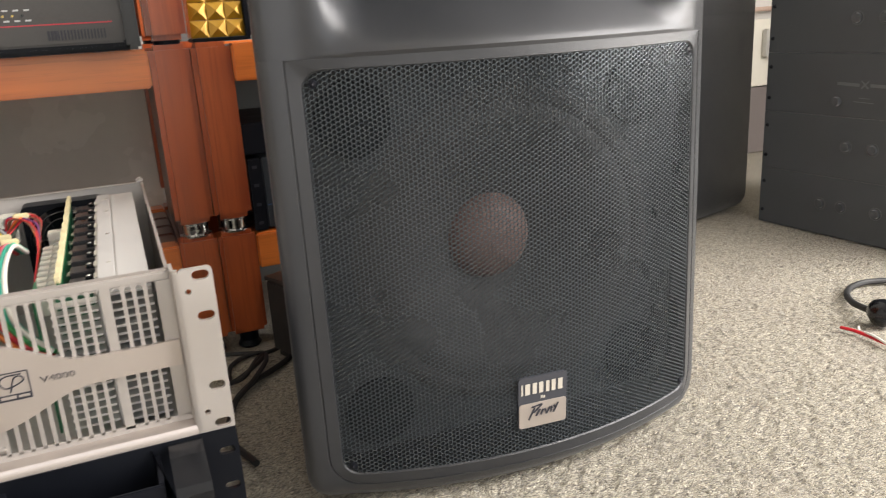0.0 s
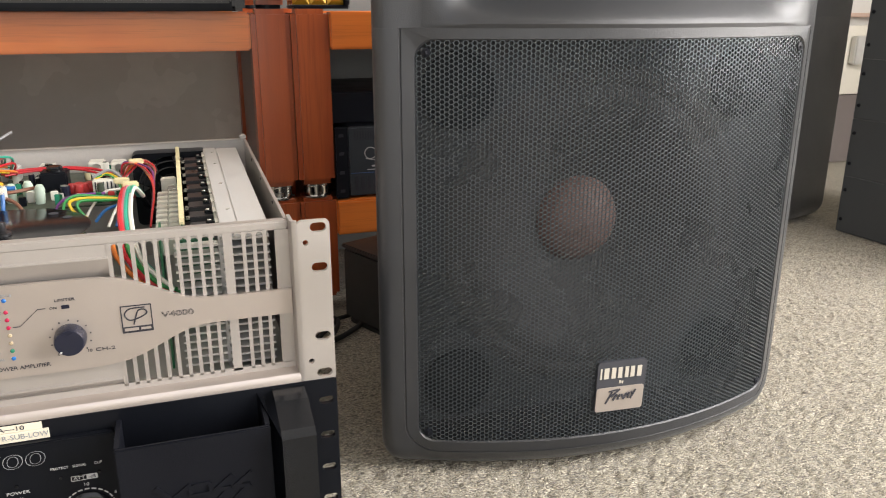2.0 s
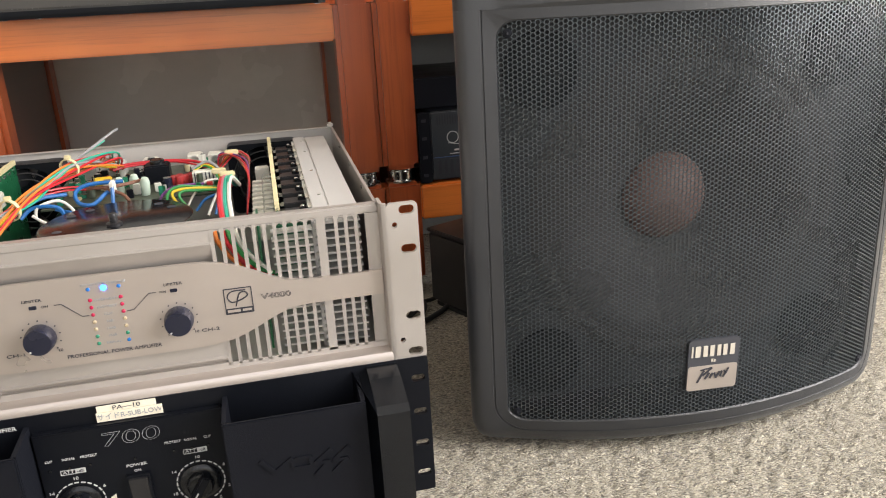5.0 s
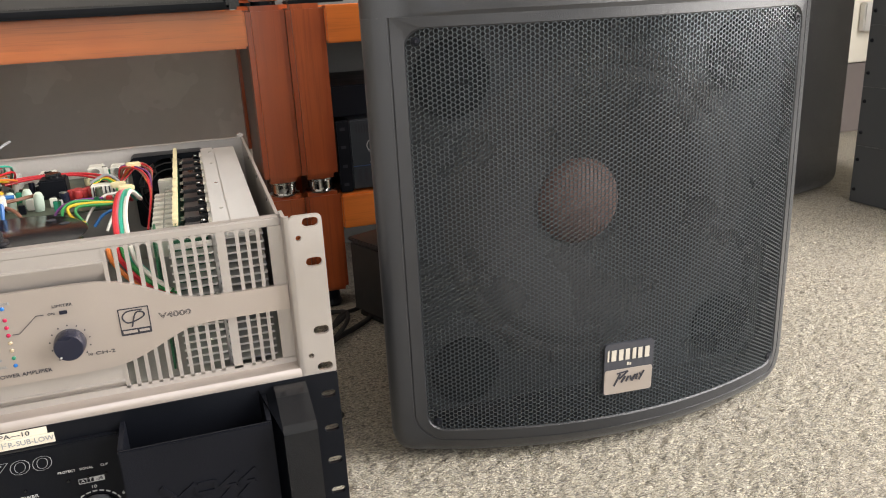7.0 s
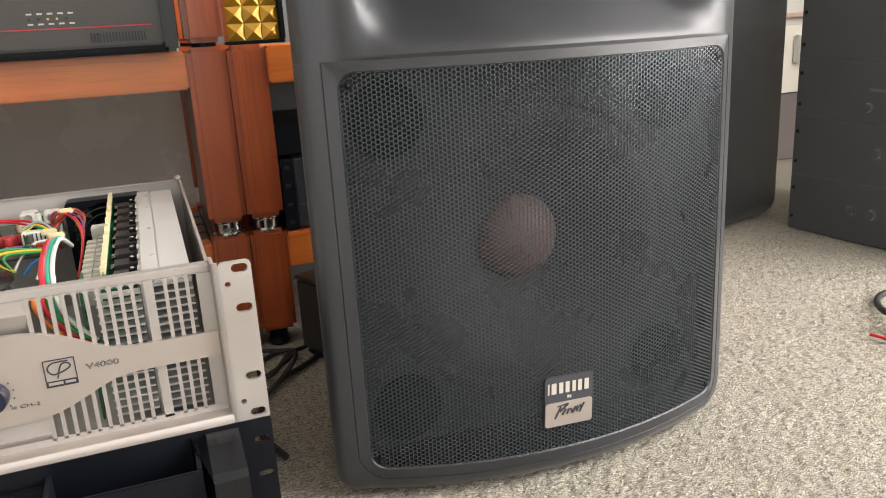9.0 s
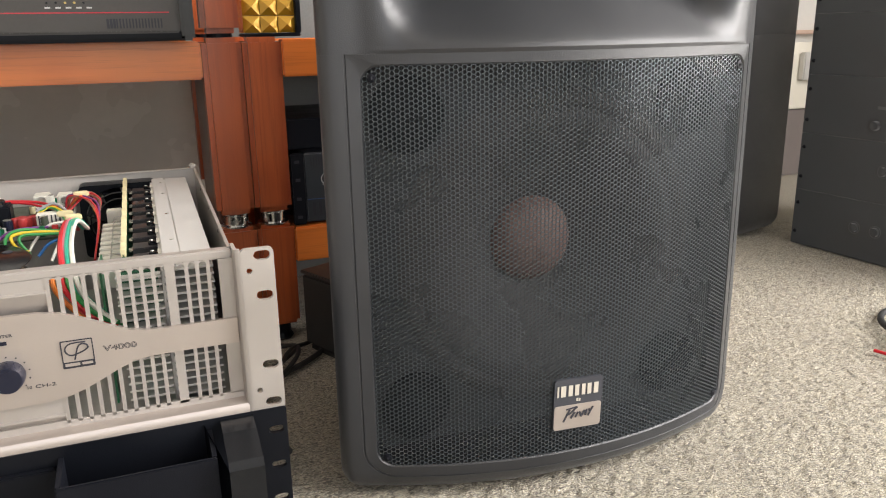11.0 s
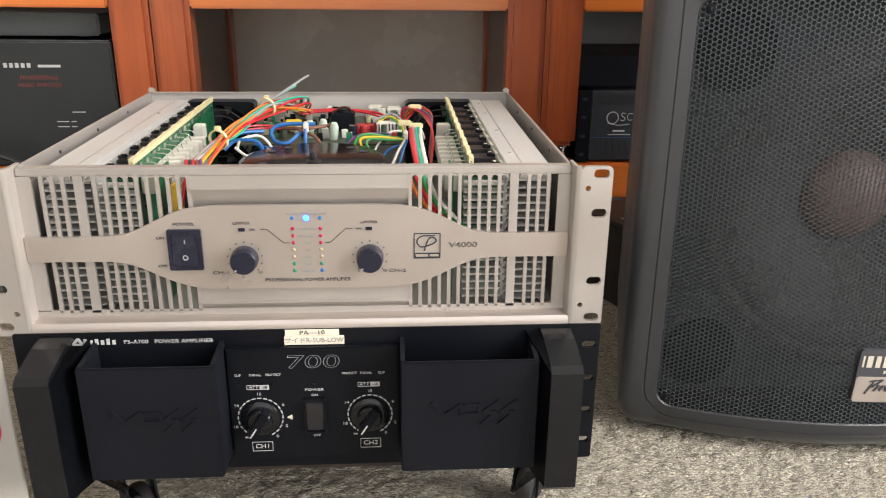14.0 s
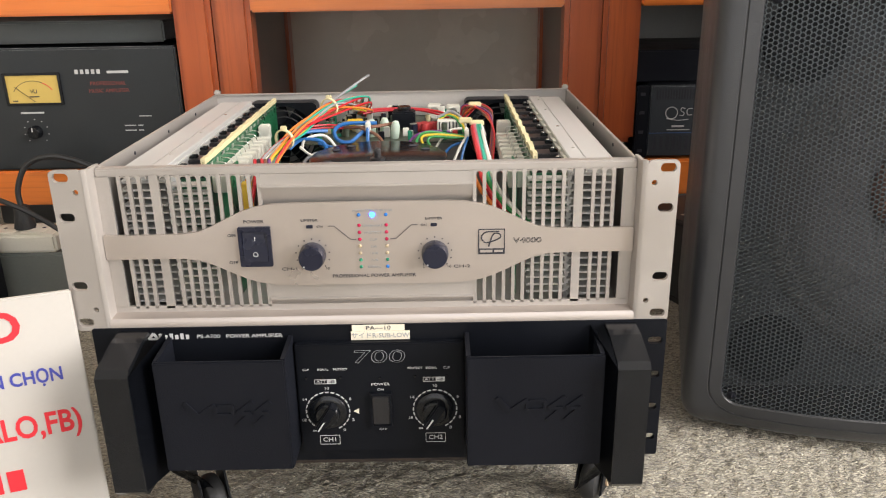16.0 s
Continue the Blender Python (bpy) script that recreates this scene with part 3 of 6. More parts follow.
level_knob(-0.0455, 0.2800)
level_knob(0.0525, 0.2800)
LX0, LX1 = -0.0072, 0.0143
LC = (LX0 + LX1) / 2
part("lamp", turned([(0, -0.002), (0.0024, -0.002), (0.0024, 0), (0.0018, 0.0014), (0, 0.0020)], (LC, FY, 0.3128), (0, -1, 0), 16), "led_on", fascia, "blue lamp, lit", True)
for x in (LX0, LX1):
    for i, c in enumerate(("led_blue", "led_red", "led_red", "led_red", "led_amber", "led_amber", "led_green", "led_green" if x < 0 else "led_blue")):
        z = 0.3128 if i == 0 else 0.3042 - (i - 1) * 0.00583
        part("lamp", turned([(0, -0.002), (0.0015, -0.002), (0.0015, 0), (0.0011, 0.0009), (0, 0.0012)], (x, FY, z), (0, -1, 0), 14), c, fascia, smooth=True)
for body, x, z, size in (("MONO", LX0, 0.3163, 0.0024), ("STEREO", LC, 0.3165, 0.0024), ("BRIDGE", LX1, 0.3163, 0.0024), ("OVERHEAT", LC, 0.3038, 0.0026), ("PROTECT", LC, 0.2980, 0.0026),
                         ("CLIP", LC, 0.2921, 0.0026), ("5dB", LC, 0.2863, 0.0025), ("10dB", LC, 0.2805, 0.0025), ("15dB", LC, 0.2747, 0.0025), ("SIGNAL", LC, 0.2690, 0.0026)):
    lettering(body, (x, FY, z), size, "grey_ink", fascia, wide=1.25)
lettering("POWER", (-0.0905, FY, 0.3086), 0.0036, "ink", fascia, wide=1.3)
lettering("ON", (-0.1090, FY, 0.2975), 0.0032, "ink", fascia, wide=1.3)
lettering("OFF", (-0.1095, FY, 0.2745), 0.0032, "ink", fascia, wide=1.3)
lettering("PROFESSIONAL POWER AMPLIFIER", (0.0030, FY, 0.2615), 0.0040, "ink", fascia, wide=1.10)
lettering("V4000", (0.1265, FY, 0.2893), 0.0062, "ink", fascia, wide=1.42, outline=0.00013)
for x, body in ((-0.0648, "CH-1"), (0.0742, "CH-2")):
    lettering(body, (x, FY, 0.2682), 0.0036, "ink", fascia, wide=1.7)
for x in (-0.0465, 0.0520):
    lettering("LIMITER", (x, FY, 0.3090), 0.0030, "ink", fascia, wide=1.3)
    part("slide_switch", box(x - 0.0026, x + 0.0026, FY - 0.0008, FY + 0.0005, 0.3025, 0.3052, 0.0003), "navy", fascia)
lettering("ON", (-0.0385, FY, 0.3037), 0.0024, "ink", fascia, wide=1.3)
lettering("ON", (0.0440, FY, 0.3037), 0.0024, "ink", fascia, wide=1.3)
bars([(-0.0320, 0.3040, -0.0270, 0.3040, 0.0004), (-0.0270, 0.3040, -0.0145, 0.2926, 0.0004), (-0.0145, 0.2926, -0.0098, 0.2926, 0.0004)], FY - 0.0003, "ink", fascia, "printed_line")
bars([(0.0392, 0.3040, 0.0342, 0.3040, 0.0004), (0.0342, 0.3040, 0.0217, 0.2926, 0.0004), (0.0217, 0.2926, 0.0170, 0.2926, 0.0004)], FY - 0.0003, "ink", fascia, "printed_line")
# maker's mark as plain shapes: a framed square with a looped stroke over a dark bar
part("mark_frame", sheet(rounded(0.0872, 0.1086, 0.2782, 0.2995, 0.0006, 2), [rounded(0.0880, 0.1078, 0.2790, 0.2987, 0.0003, 2)], FY - 0.0003, FY), "ink", fascia)
part("mark_bar", box(0.0880, 0.1078, FY - 0.0003, FY, 0.2788, 0.2830), "ink", fascia)
loop = [(0.1040, 0.2972), (0.0935, 0.2968), (0.0898, 0.2925), (0.0930, 0.2880), (0.1000, 0.2895), (0.1050, 0.2925), (0.1035, 0.2955), (0.0990, 0.2945), (0.0955, 0.2845)]
part("mark_stroke", tube([(x, FY - 0.0001, z) for x, z in loop], 0.00055, 6, 5), "ink", fascia)
bars([(0.0888, 0.2809, 0.0985, 0.2809, 0.0022), (0.1000, 0.2809, 0.1070, 0.2809, 0.0018)], FY - 0.0005, "champagne", fascia, "printed_bar")

# inside: heat sinks, output boards, fans
for s in (-1, 1):
    a, b = sorted((s * 0.1625, s * 0.1985))
    hs = part("heat_sink", lift(box(min(s * 0.1625, s * 0.1752), max(s * 0.1625, s * 0.1752), 0.030, 0.335, 0.3440, 0.3486, 0.0006)), "alu", AMP, "long bare aluminium heat sink")
    part("outer_strip", lift(box(min(s * 0.1760, s * 0.1985), max(s * 0.1760, s * 0.1985), 0.030, 0.335, 0.3440, 0.3478, 0.0006)), "alu", hs)
    part("strip_joint", lift(box(min(s * 0.1752, s * 0.1760), max(s * 0.1752, s * 0.1760), 0.030, 0.335, 0.3440, 0.3466)), "galv", hs)
    for k in range(17):
        z = 0.2345 + k * 0.0064
        part("fin", lift(box(a, b, 0.022, 0.335, z, z + 0.0017)), "alu", hs)
    a2, b2 = sorted((s * 0.1605, s * 0.1640))
    part("web", lift(box(a2, b2, 0.028, 0.335, 0.2290, 0.3445)), "alu", hs)
    for y in (0.07, 0.16, 0.25, 0.31):
        part("rivet", lift(rod((s * 0.1715, y, 0.3484), (s * 0.1715, y, 0.3492), 0.0016, 10)), "solder", hs)
    for k in range(9):
        y = 0.045 + k * 0.0325
        x0, x1 = sorted((s * 0.1415, s * 0.1600))
        tr = part("power_transistor", lift(box(x0, x1, y, y + 0.0185, 0.3370, 0.3418, 0.0006)), "transistor", AMP, "black power transistor clamped to the heat sink")
        part("clip", lift(box(min(s * 0.1535, s * 0.1625), max(s * 0.1535, s * 0.1625), y + 0.0055, y + 0.0110, 0.3419, 0.3438, 0.0006)), "black_gloss", tr)
        part("screw", lift(turned([(0, 0), (0.0027, 0), (0.0027, 0.0010), (0.0015, 0.0018), (0, 0.0019)], (s * 0.1560, y + 0.0082, 0.3437), (0, 0, 1), 12)), "black_gloss", tr, smooth=True)
        part("screw_head", lift(turned([(0, 0), (0.0016, 0), (0.0013, 0.0005), (0, 0.0006)], (s * 0.1560, y + 0.0082, 0.3455), (0, 0, 1), 10)), "solder", tr, smooth=True)
        for dx in (-0.0045, 0, 0.0045):
            part("lead", lift(tube([(s * 0.1417, y + 0.0082 + dx, 0.3392), (s * 0.1385, y + 0.0082 + dx, 0.3388)], 0.0006, 5, 1)), "solder", tr)
        if s > 0:
            part("insulator_tab", lift(box(min(s * 0.1600, s * 0.1640), max(s * 0.1600, s * 0.1640), y - 0.002, y + 0.010, 0.3452, 0.3462)), "ceramic", tr)
    # upright output board with a cream upper edge
    a, b = sorted((s * 0.1345, s * 0.1362))
    bd = part("output_board", lift(box(a, b, 0.040, 0.335, 0.2500, 0.3490)), "pcb", AMP, "green upright circuit board")
    bm = bmesh.new()
    amp_w = 0.0004 if s < 0 else 0.0012
    rows = []
    for y in np.linspace(0.040, 0.335, 60):
        top = 0.3515 + amp_w * (math.sin(y * 190) + 0.6 * math.sin(y * 410))
        rows.append([bm.verts.new((s * x, y, z)) for x, z in ((0.1336, 0.3470), (0.1336, top), (0.1374, top), (0.1374, 0.3470))])
    for p, q in zip(rows, rows[1:]):
        for k in range(4):
            bm.faces.new((p[k], p[(k + 1) % 4], q[(k + 1) % 4], q[k]))
    bm.faces.new(rows[0])
    bm.faces.new(rows[-1])
    part("board_edge", lift(bm), "pcb_edge", bd, "cream upper edge of the board")
    rnd = random.Random(5 + s)
    for k in range(16):
        y = 0.055 + k * 0.0178
        part("solder_pad", lift(box(min(s * 0.1335, s * 0.1345), max(s * 0.1335, s * 0.1345), y, y + 0.004 + rnd.random() * 0.005, 0.3405 + rnd.random() * 0.003, 0.3440 + rnd.random() * 0.002)), "solder", bd)
    for k in range(10):
        y = 0.050 + k * 0.0160
        a, b = sorted((s * 0.1145, s * 0.1330))
        part("ceramic_resistor", lift(box(a, b, y, y + 0.0095, 0.3200, 0.3345, 0.0008)), "ceramic", bd, "white ceramic resistor")
        part("resistor_lead", lift(tube([(s * 0.1240, y + 0.005, 0.334), (s * 0.1260, y + 0.005, 0.3405), (s * 0.1340, y + 0.005, 0.3415)], 0.0005, 5, 3)), "solder", bd)
    part("connector", lift(box(min(s * 0.118, s * 0.132), max(s * 0.121, s * 0.132), 0.225, 0.238, 0.326, 0.341, 0.001)), "ceramic", bd)
    # fan
    fx = s * 0.127
    fan = part("fan", lift(sheet(rounded(fx - 0.040, fx + 0.040, 0.266, 0.346, 0.006, 4), [[(fx + 0.036 * math.cos(a), 0.306 + 0.036 * math.sin(a)) for a in np.linspace(0, 2 * math.pi, 40, endpoint=False)]], 0.334, 0.357)), "black", AMP, "black cooling fan")
    part("hub", lift(rod((fx, 0.337, 0.306), (fx, 0.355, 0.306), 0.016, 24, bevel=0.002)), "black_gloss", fan)
    for k in range(7):
        a = 2 * math.pi * k / 7
        bm = box(0.014, 0.0345, 0.341, 0.343, -0.010, 0.010)
        bmesh.ops.rotate(bm, verts=bm.verts, cent=(0, 0.342, 0), matrix=Matrix.Rotation(0.5, 3, 'X'))
        bmesh.ops.rotate(bm, verts=bm.verts, cent=(0, 0, 0), matrix=Matrix.Rotation(a, 3, 'Y'))
        bmesh.ops.translate(bm, verts=bm.verts, vec=(fx, 0, 0.306))
        part("blade", lift(bm), "black", fan)
    for r in (0.024, 0.031):
        part("guard_ring", lift(tube([(fx + r * math.cos(a), 0.333, 0.306 + r * math.sin(a)) for a in np.linspace(0, 2 * math.pi, 30)], 0.0008, 5, 1)), "transistor", fan)

# toroidal transformer in front
tor = part("transformer", lift(turned([(0.012, 0.226), (0.056, 0.226), (0.062, 0.236), (0.063, 0.30), (0.058, 0.324), (0.045, 0.334), (0.020, 0.334), (0.012, 0.322)], (0.0025, 0.105, 0), (0, 0, 1), 48)), "black_gloss", AMP, "black wound toroidal transformer", True)
part("clamp_plate", lift(turned([(0, 0.3340), (0.060, 0.3340), (0.062, 0.3352), (0.060, 0.3365), (0, 0.3365)], (0.0025, 0.105, 0), (0, 0, 1), 48)), "black_gloss", tor, "glossy dark clamp plate", True)
bolt = lift(turned([(0, 0.3360), (0.0065, 0.3360), (0.0065, 0.3385), (0.0030, 0.3388), (0.0030, 0.3460), (0.0026, 0.3466), (0, 0.3466)], (0.0030, 0.088, 0), (0, 0, 1), 20))
bp = part("bolt", bolt, "transistor", tor, smooth=True)
for k in range(7):
    part("thread", lift(turned([(0.0028, -0.0005), (0.0035, 0), (0.0028, 0.0005)], (0.0030, 0.088, 0.3395 + k * 0.0010), (0, 0, 1), 18)), "transistor", bp)
for a in (2.2, 2.6, 0.5, 0.9, 3.6):
    part("plate_hole", lift(rod((0.0025 + 0.048 * math.cos(a), 0.105 + 0.048 * math.sin(a), 0.3362), (0.0025 + 0.048 * math.cos(a), 0.105 + 0.048 * math.sin(a), 0.3368), 0.004, 12)), "ink", tor)

# rear board with its components
rb = part("input_board", lift(box(-0.082, 0.082, 0.202, 0.348, 0.3250, 0.3266)), "brown_pcb", AMP, "dark circuit board crowded with components")
rnd = random.Random(12)
part("relay", lift(box(0.006, 0.031, 0.262, 0.285, 0.3266, 0.3460, 0.0015)), "black", rb, "tall black relay")
part("relay_cap", lift(turned([(0, 0.3455), (0.0075, 0.3455), (0.0075, 0.3490), (0.0065, 0.3505), (0, 0.3505)], (0.0190, 0.274, 0), (0, 0, 1), 24)), "black_gloss", rb)
part("header", lift(box(0.055, 0.079, 0.240, 0.252, 0.3266, 0.3405, 0.001)), "ceramic", rb, "white pin header")
for k in range(6):
    part("header_slot", lift(box(0.0570 + k * 0.0036, 0.0583 + k * 0.0036, 0.2396, 0.2402, 0.3290, 0.3392)), "ink", rb)
for k in range(44):
    x, y = rnd.uniform(-0.076, 0.076), rnd.uniform(0.232, 0.340)
    if -0.002 < x < 0.046 and 0.252 < y < 0.295:
        continue
    r, h = rnd.uniform(0.0025, 0.0050), rnd.uniform(0.005, 0.016)
    c = part("capacitor", lift(rod((x, y, 0.3266), (x, y, 0.3266 + h), r, 14, bevel=0.0008)), rnd.choice(("black_gloss", "navy", "brown_pcb", "ceramic", "led_green", "pcb_edge")), rb)
    part("capacitor_top", lift(rod((x, y, 0.3266 + h), (x, y, 0.3270 + h), r * 0.8, 14)), "solder", c)
for k, (x, y) in enumerate(((0.036, 0.252), (0.041, 0.256), (0.046, 0.252), (0.051, 0.257), (0.042, 0.248))):
    part("film_capacitor", lift(turned([(0, 0), (0.004, 0.001), (0.0052, 0.005), (0.004, 0.010), (0, 0.011)], (x, y, 0.3262), (0, 0, 1), 14)), "red_cap", rb, "glossy red film capacitor", True)
for x, y, h in ((-0.058, 0.322, 0.018), (-0.030, 0.330, 0.016), (0.004, 0.333, 0.015), (0.052, 0.335, 0.016), (0.074, 0.338, 0.014)):
    j = part("jack_socket", lift(box(x - 0.008, x + 0.008, y - 0.008, y + 0.012, 0.310, 0.325 + h, 0.0012)), rnd.choice(("galv", "ceramic", "solder")), rb, "metal jack socket")
    part("socket_nut", lift(rod((x, y - 0.0085, 0.320 + h), (x, y - 0.0095, 0.320 + h), 0.0042, 12)), "solder", j)
part("yellow_coil", lift(rod((-0.043, 0.262, 0.3335), (-0.026, 0.264, 0.3335), 0.0062, 18, bevel=0.001)), "yellow_film", rb, "yellow film capacitor")
for x, y in ((-0.015, 0.232), (-0.002, 0.240), (0.0105, 0.222)):
    part("spade_shroud", lift(turned([(0, 0), (0.0038, 0.0), (0.0046, 0.006), (0.0046, 0.016), (0.003, 0.020), (0, 0.021)], (x, y, 0.3250), (0.1, -0.2, 1), 12)), surface("milky_nylon", (0.50, 0.60, 0.50), 0.4, vary=0.08), rb, "milky nylon spade shroud", True)


def wire(colour, pts, r=0.0017, label=""):
    return part("wire", lift(tube(pts, r * 0.78, 7, 7)), WIRE[colour], AMP, label or colour + " insulated wire")


# loom of the left channel: fans out from a tie down to the front board
rnd = random.Random(3)
for k, c in enumerate(("orange", "red", "grey", "white", "orange", "brown", "grey", "teal", "orange", "yellow", "grey", "brown", "red", "teal", "red", "orange")):
    u = k / 15
    j = rnd.uniform(-0.003, 0.003)
    wire(c, [(-0.108 + 0.020 * u, 0.036 + j, 0.300), (-0.104 + 0.020 * u, 0.055 + j, 0.332), (-0.092 + 0.012 * u, 0.115, 0.343 + 0.003 * math.sin(k)), (-0.080 + 0.008 * u, 0.170, 0.349 + 0.004 * math.cos(k * 1.7)),
             (-0.060 + 0.010 * u + j, 0.235, 0.356 + 0.006 * math.sin(k * 2.1)), (-0.036 + 0.018 * u, 0.285 + 2 * j, 0.352 + 0.008 * math.cos(k)), (-0.048 + 0.02 * u, 0.320, 0.340 - 0.01 * u)], 0.00135)
for p in ((-0.087, 0.135, 0.346), (-0.058, 0.238, 0.357)):
    part("cable_tie", lift(turned([(0.0085, -0.0016), (0.0098, -0.0016), (0.0098, 0.0016), (0.0085, 0.0016), (0.0085, -0.0016)], p, (0.35, 0.9, 0.12), 20)), "pcb_edge", AMP, "pale nylon cable tie", True)
    part("tie_head", lift(box(p[0] - 0.003, p[0] + 0.003, p[1] - 0.002, p[1] + 0.002, p[2] + 0.008, p[2] + 0.0125, 0.0008)), "pcb_edge", AMP)
# mains and secondary leads looping over the middle
for c, r, pts in (
    ("blue", 0.0026, [(-0.007, 0.215, 0.344), (-0.037, 0.21, 0.345), (-0.049, 0.205, 0.34), (-0.046, 0.195, 0.332), (-0.033, 0.19, 0.33), (-0.022, 0.2, 0.337), (-0.016, 0.21, 0.338)]),
    ("blue", 0.0024, [(-0.015, 0.2, 0.346), (-0.015, 0.195, 0.335), (-0.015, 0.185, 0.323)]),
    ("brown", 0.0022, [(-0.041, 0.215, 0.34), (-0.014, 0.21, 0.341), (0.008, 0.225, 0.341)]),
    ("brown", 0.0022, [(-0.023, 0.205, 0.341), (-0.005, 0.195, 0.335), (0.004, 0.185, 0.323)]),
    ("white", 0.0018, [(-0.077, 0.165, 0.329), (-0.073, 0.165, 0.339), (-0.057, 0.17, 0.342), (-0.047, 0.17, 0.334), (-0.043, 0.17, 0.322)]),
    ("white", 0.0018, [(-0.078, 0.16, 0.333), (-0.068, 0.16, 0.325), (-0.054, 0.16, 0.321)]),
    ("blue", 0.0024, [(-0.088, 0.16, 0.331), (-0.079, 0.165, 0.338), (-0.065, 0.165, 0.339), (-0.055, 0.165, 0.335), (-0.052, 0.165, 0.321)]),
    ("blue", 0.0024, [(-0.09, 0.18, 0.336), (-0.075, 0.19, 0.341), (-0.056, 0.2, 0.34)]),
    ("blue", 0.0022, [(-0.062, 0.175, 0.333), (-0.045, 0.175, 0.327), (-0.031, 0.175, 0.323)]),
    ("red", 0.0014, [(-0.085, 0.2, 0.343), (-0.062, 0.22, 0.342), (-0.04, 0.225, 0.339)]),
    ("red", 0.0014, [(-0.086, 0.2, 0.34), (-0.062, 0.22, 0.339), (-0.043, 0.225, 0.337)]),
    ("red", 0.0018, [(-0.032, 0.29, 0.342), (-0.01, 0.3, 0.343), (0.026, 0.3, 0.343), (0.052, 0.295, 0.341), (0.071, 0.28, 0.338)]),
    ("red", 0.0016, [(-0.028, 0.285, 0.341), (-0.006, 0.295, 0.342), (0.035, 0.295, 0.342), (0.068, 0.275, 0.337)]),
    ("green", 0.0018, [(0.087, 0.2, 0.332), (0.068, 0.2, 0.334), (0.047, 0.195, 0.338), (0.036, 0.19, 0.334), (0.033, 0.185, 0.321)]),
    ("green", 0.0018, [(0.086, 0.2, 0.33), (0.068, 0.195, 0.332), (0.05, 0.19, 0.334), (0.046, 0.185, 0.33), (0.054, 0.18, 0.318)]),
    ("yellow", 0.0018, [(0.085, 0.2, 0.331), (0.056, 0.195, 0.335), (0.04, 0.19, 0.334), (0.043, 0.185, 0.325), (0.053, 0.18, 0.321)]),
    ("violet", 0.0016, [(0.068, 0.21, 0.335), (0.044, 0.205, 0.336), (0.03, 0.2, 0.331), (0.024, 0.19, 0.32)]),
    ("white", 0.0016, [(0.081, 0.22, 0.336), (0.068, 0.215, 0.335), (0.057, 0.2, 0.326), (0.051, 0.19, 0.317)]),
    ("blue", 0.0018, [(0.083, 0.19, 0.329), (0.069, 0.185, 0.325), (0.06, 0.18, 0.316)]),
    ("blue", 0.0018, [(0.086, 0.19, 0.333), (0.082, 0.18, 0.325), (0.078, 0.17, 0.313)]),
    ("white", 0.0018, [(0.084, 0.19, 0.333), (0.077, 0.18, 0.324), (0.071, 0.17, 0.313)]),
    ("grey", 0.0018, [(0.055, 0.25, 0.342), (0.071, 0.25, 0.348), (0.083, 0.24, 0.34), (0.086, 0.22, 0.331)]),
    ("yellow", 0.0014, [(0.057, 0.25, 0.34), (0.069, 0.25, 0.345), (0.08, 0.24, 0.34), (0.085, 0.22, 0.331)]),
    ("green", 0.0014, [(0.058, 0.25, 0.342), (0.068, 0.25, 0.344), (0.077, 0.24, 0.34), (0.083, 0.22, 0.332)]),
    ("grey", 0.0018, [(-0.068, 0.262, 0.352), (-0.050, 0.300, 0.362), (-0.030, 0.318, 0.374), (-0.022, 0.322, 0.378)]),
    ("teal", 0.0015, [(-0.068, 0.262, 0.352), (-0.052, 0.300, 0.360), (-0.036, 0.314, 0.368)]),
):
    wire(c, pts, r)
# two ties on the leads
for p in ((-0.015, 0.203, 0.342), (0.085, 0.200, 0.334)):
    part("cable_tie", lift(box(p[0] - 0.0022, p[0] + 0.0022, p[1] - 0.006, p[1] + 0.006, p[2] - 0.005, p[2] + 0.006, 0.0010)), "ceramic", AMP, "pale nylon cable tie")
# dark leads and small parts low in the middle
rnd = random.Random(21)
for k in range(12):
    x, y = rnd.uniform(-0.078, 0.060), rnd.uniform(0.185, 0.215)
    c = rnd.choice(("brown", "blue", "black", "black", "grey"))
    dx, dy = rnd.uniform(0.012, 0.030) * rnd.choice((-1, 1)), rnd.uniform(-0.02, 0.02)
    top = rnd.uniform(0.312, 0.324)
    wire(c, [(x, y, 0.290), (x + 0.2 * dx, y + 0.2 * dy, top - 0.006), (x + 0.6 * dx, y + 0.6 * dy, top), (x + dx, y + dy, top - 0.008), (x + 1.1 * dx, y + dy, 0.290)], rnd.uniform(0.0012, 0.0022))
for k in range(46):
    x, y = rnd.uniform(-0.078, 0.078), rnd.uniform(0.205, 0.335)
    w, d, h = rnd.uniform(0.003, 0.007), rnd.uniform(0.002, 0.005), rnd.uniform(0.003, 0.011)
    part("small_component", lift(box(x, x + w, y, y + d, 0.3266, 0.3266 + h, 0.0005)), rnd.choice(("ceramic", "pcb_edge", "led_green", "pcb", "black", "galv", "red_cap", "black_gloss", "brown_pcb")), rb)
part("front_bracket", lift(box(-0.005, 0.009, 0.198, 0.2005, 0.300, 0.3268, 0.0005)), "alu", rb, "bare aluminium bracket")
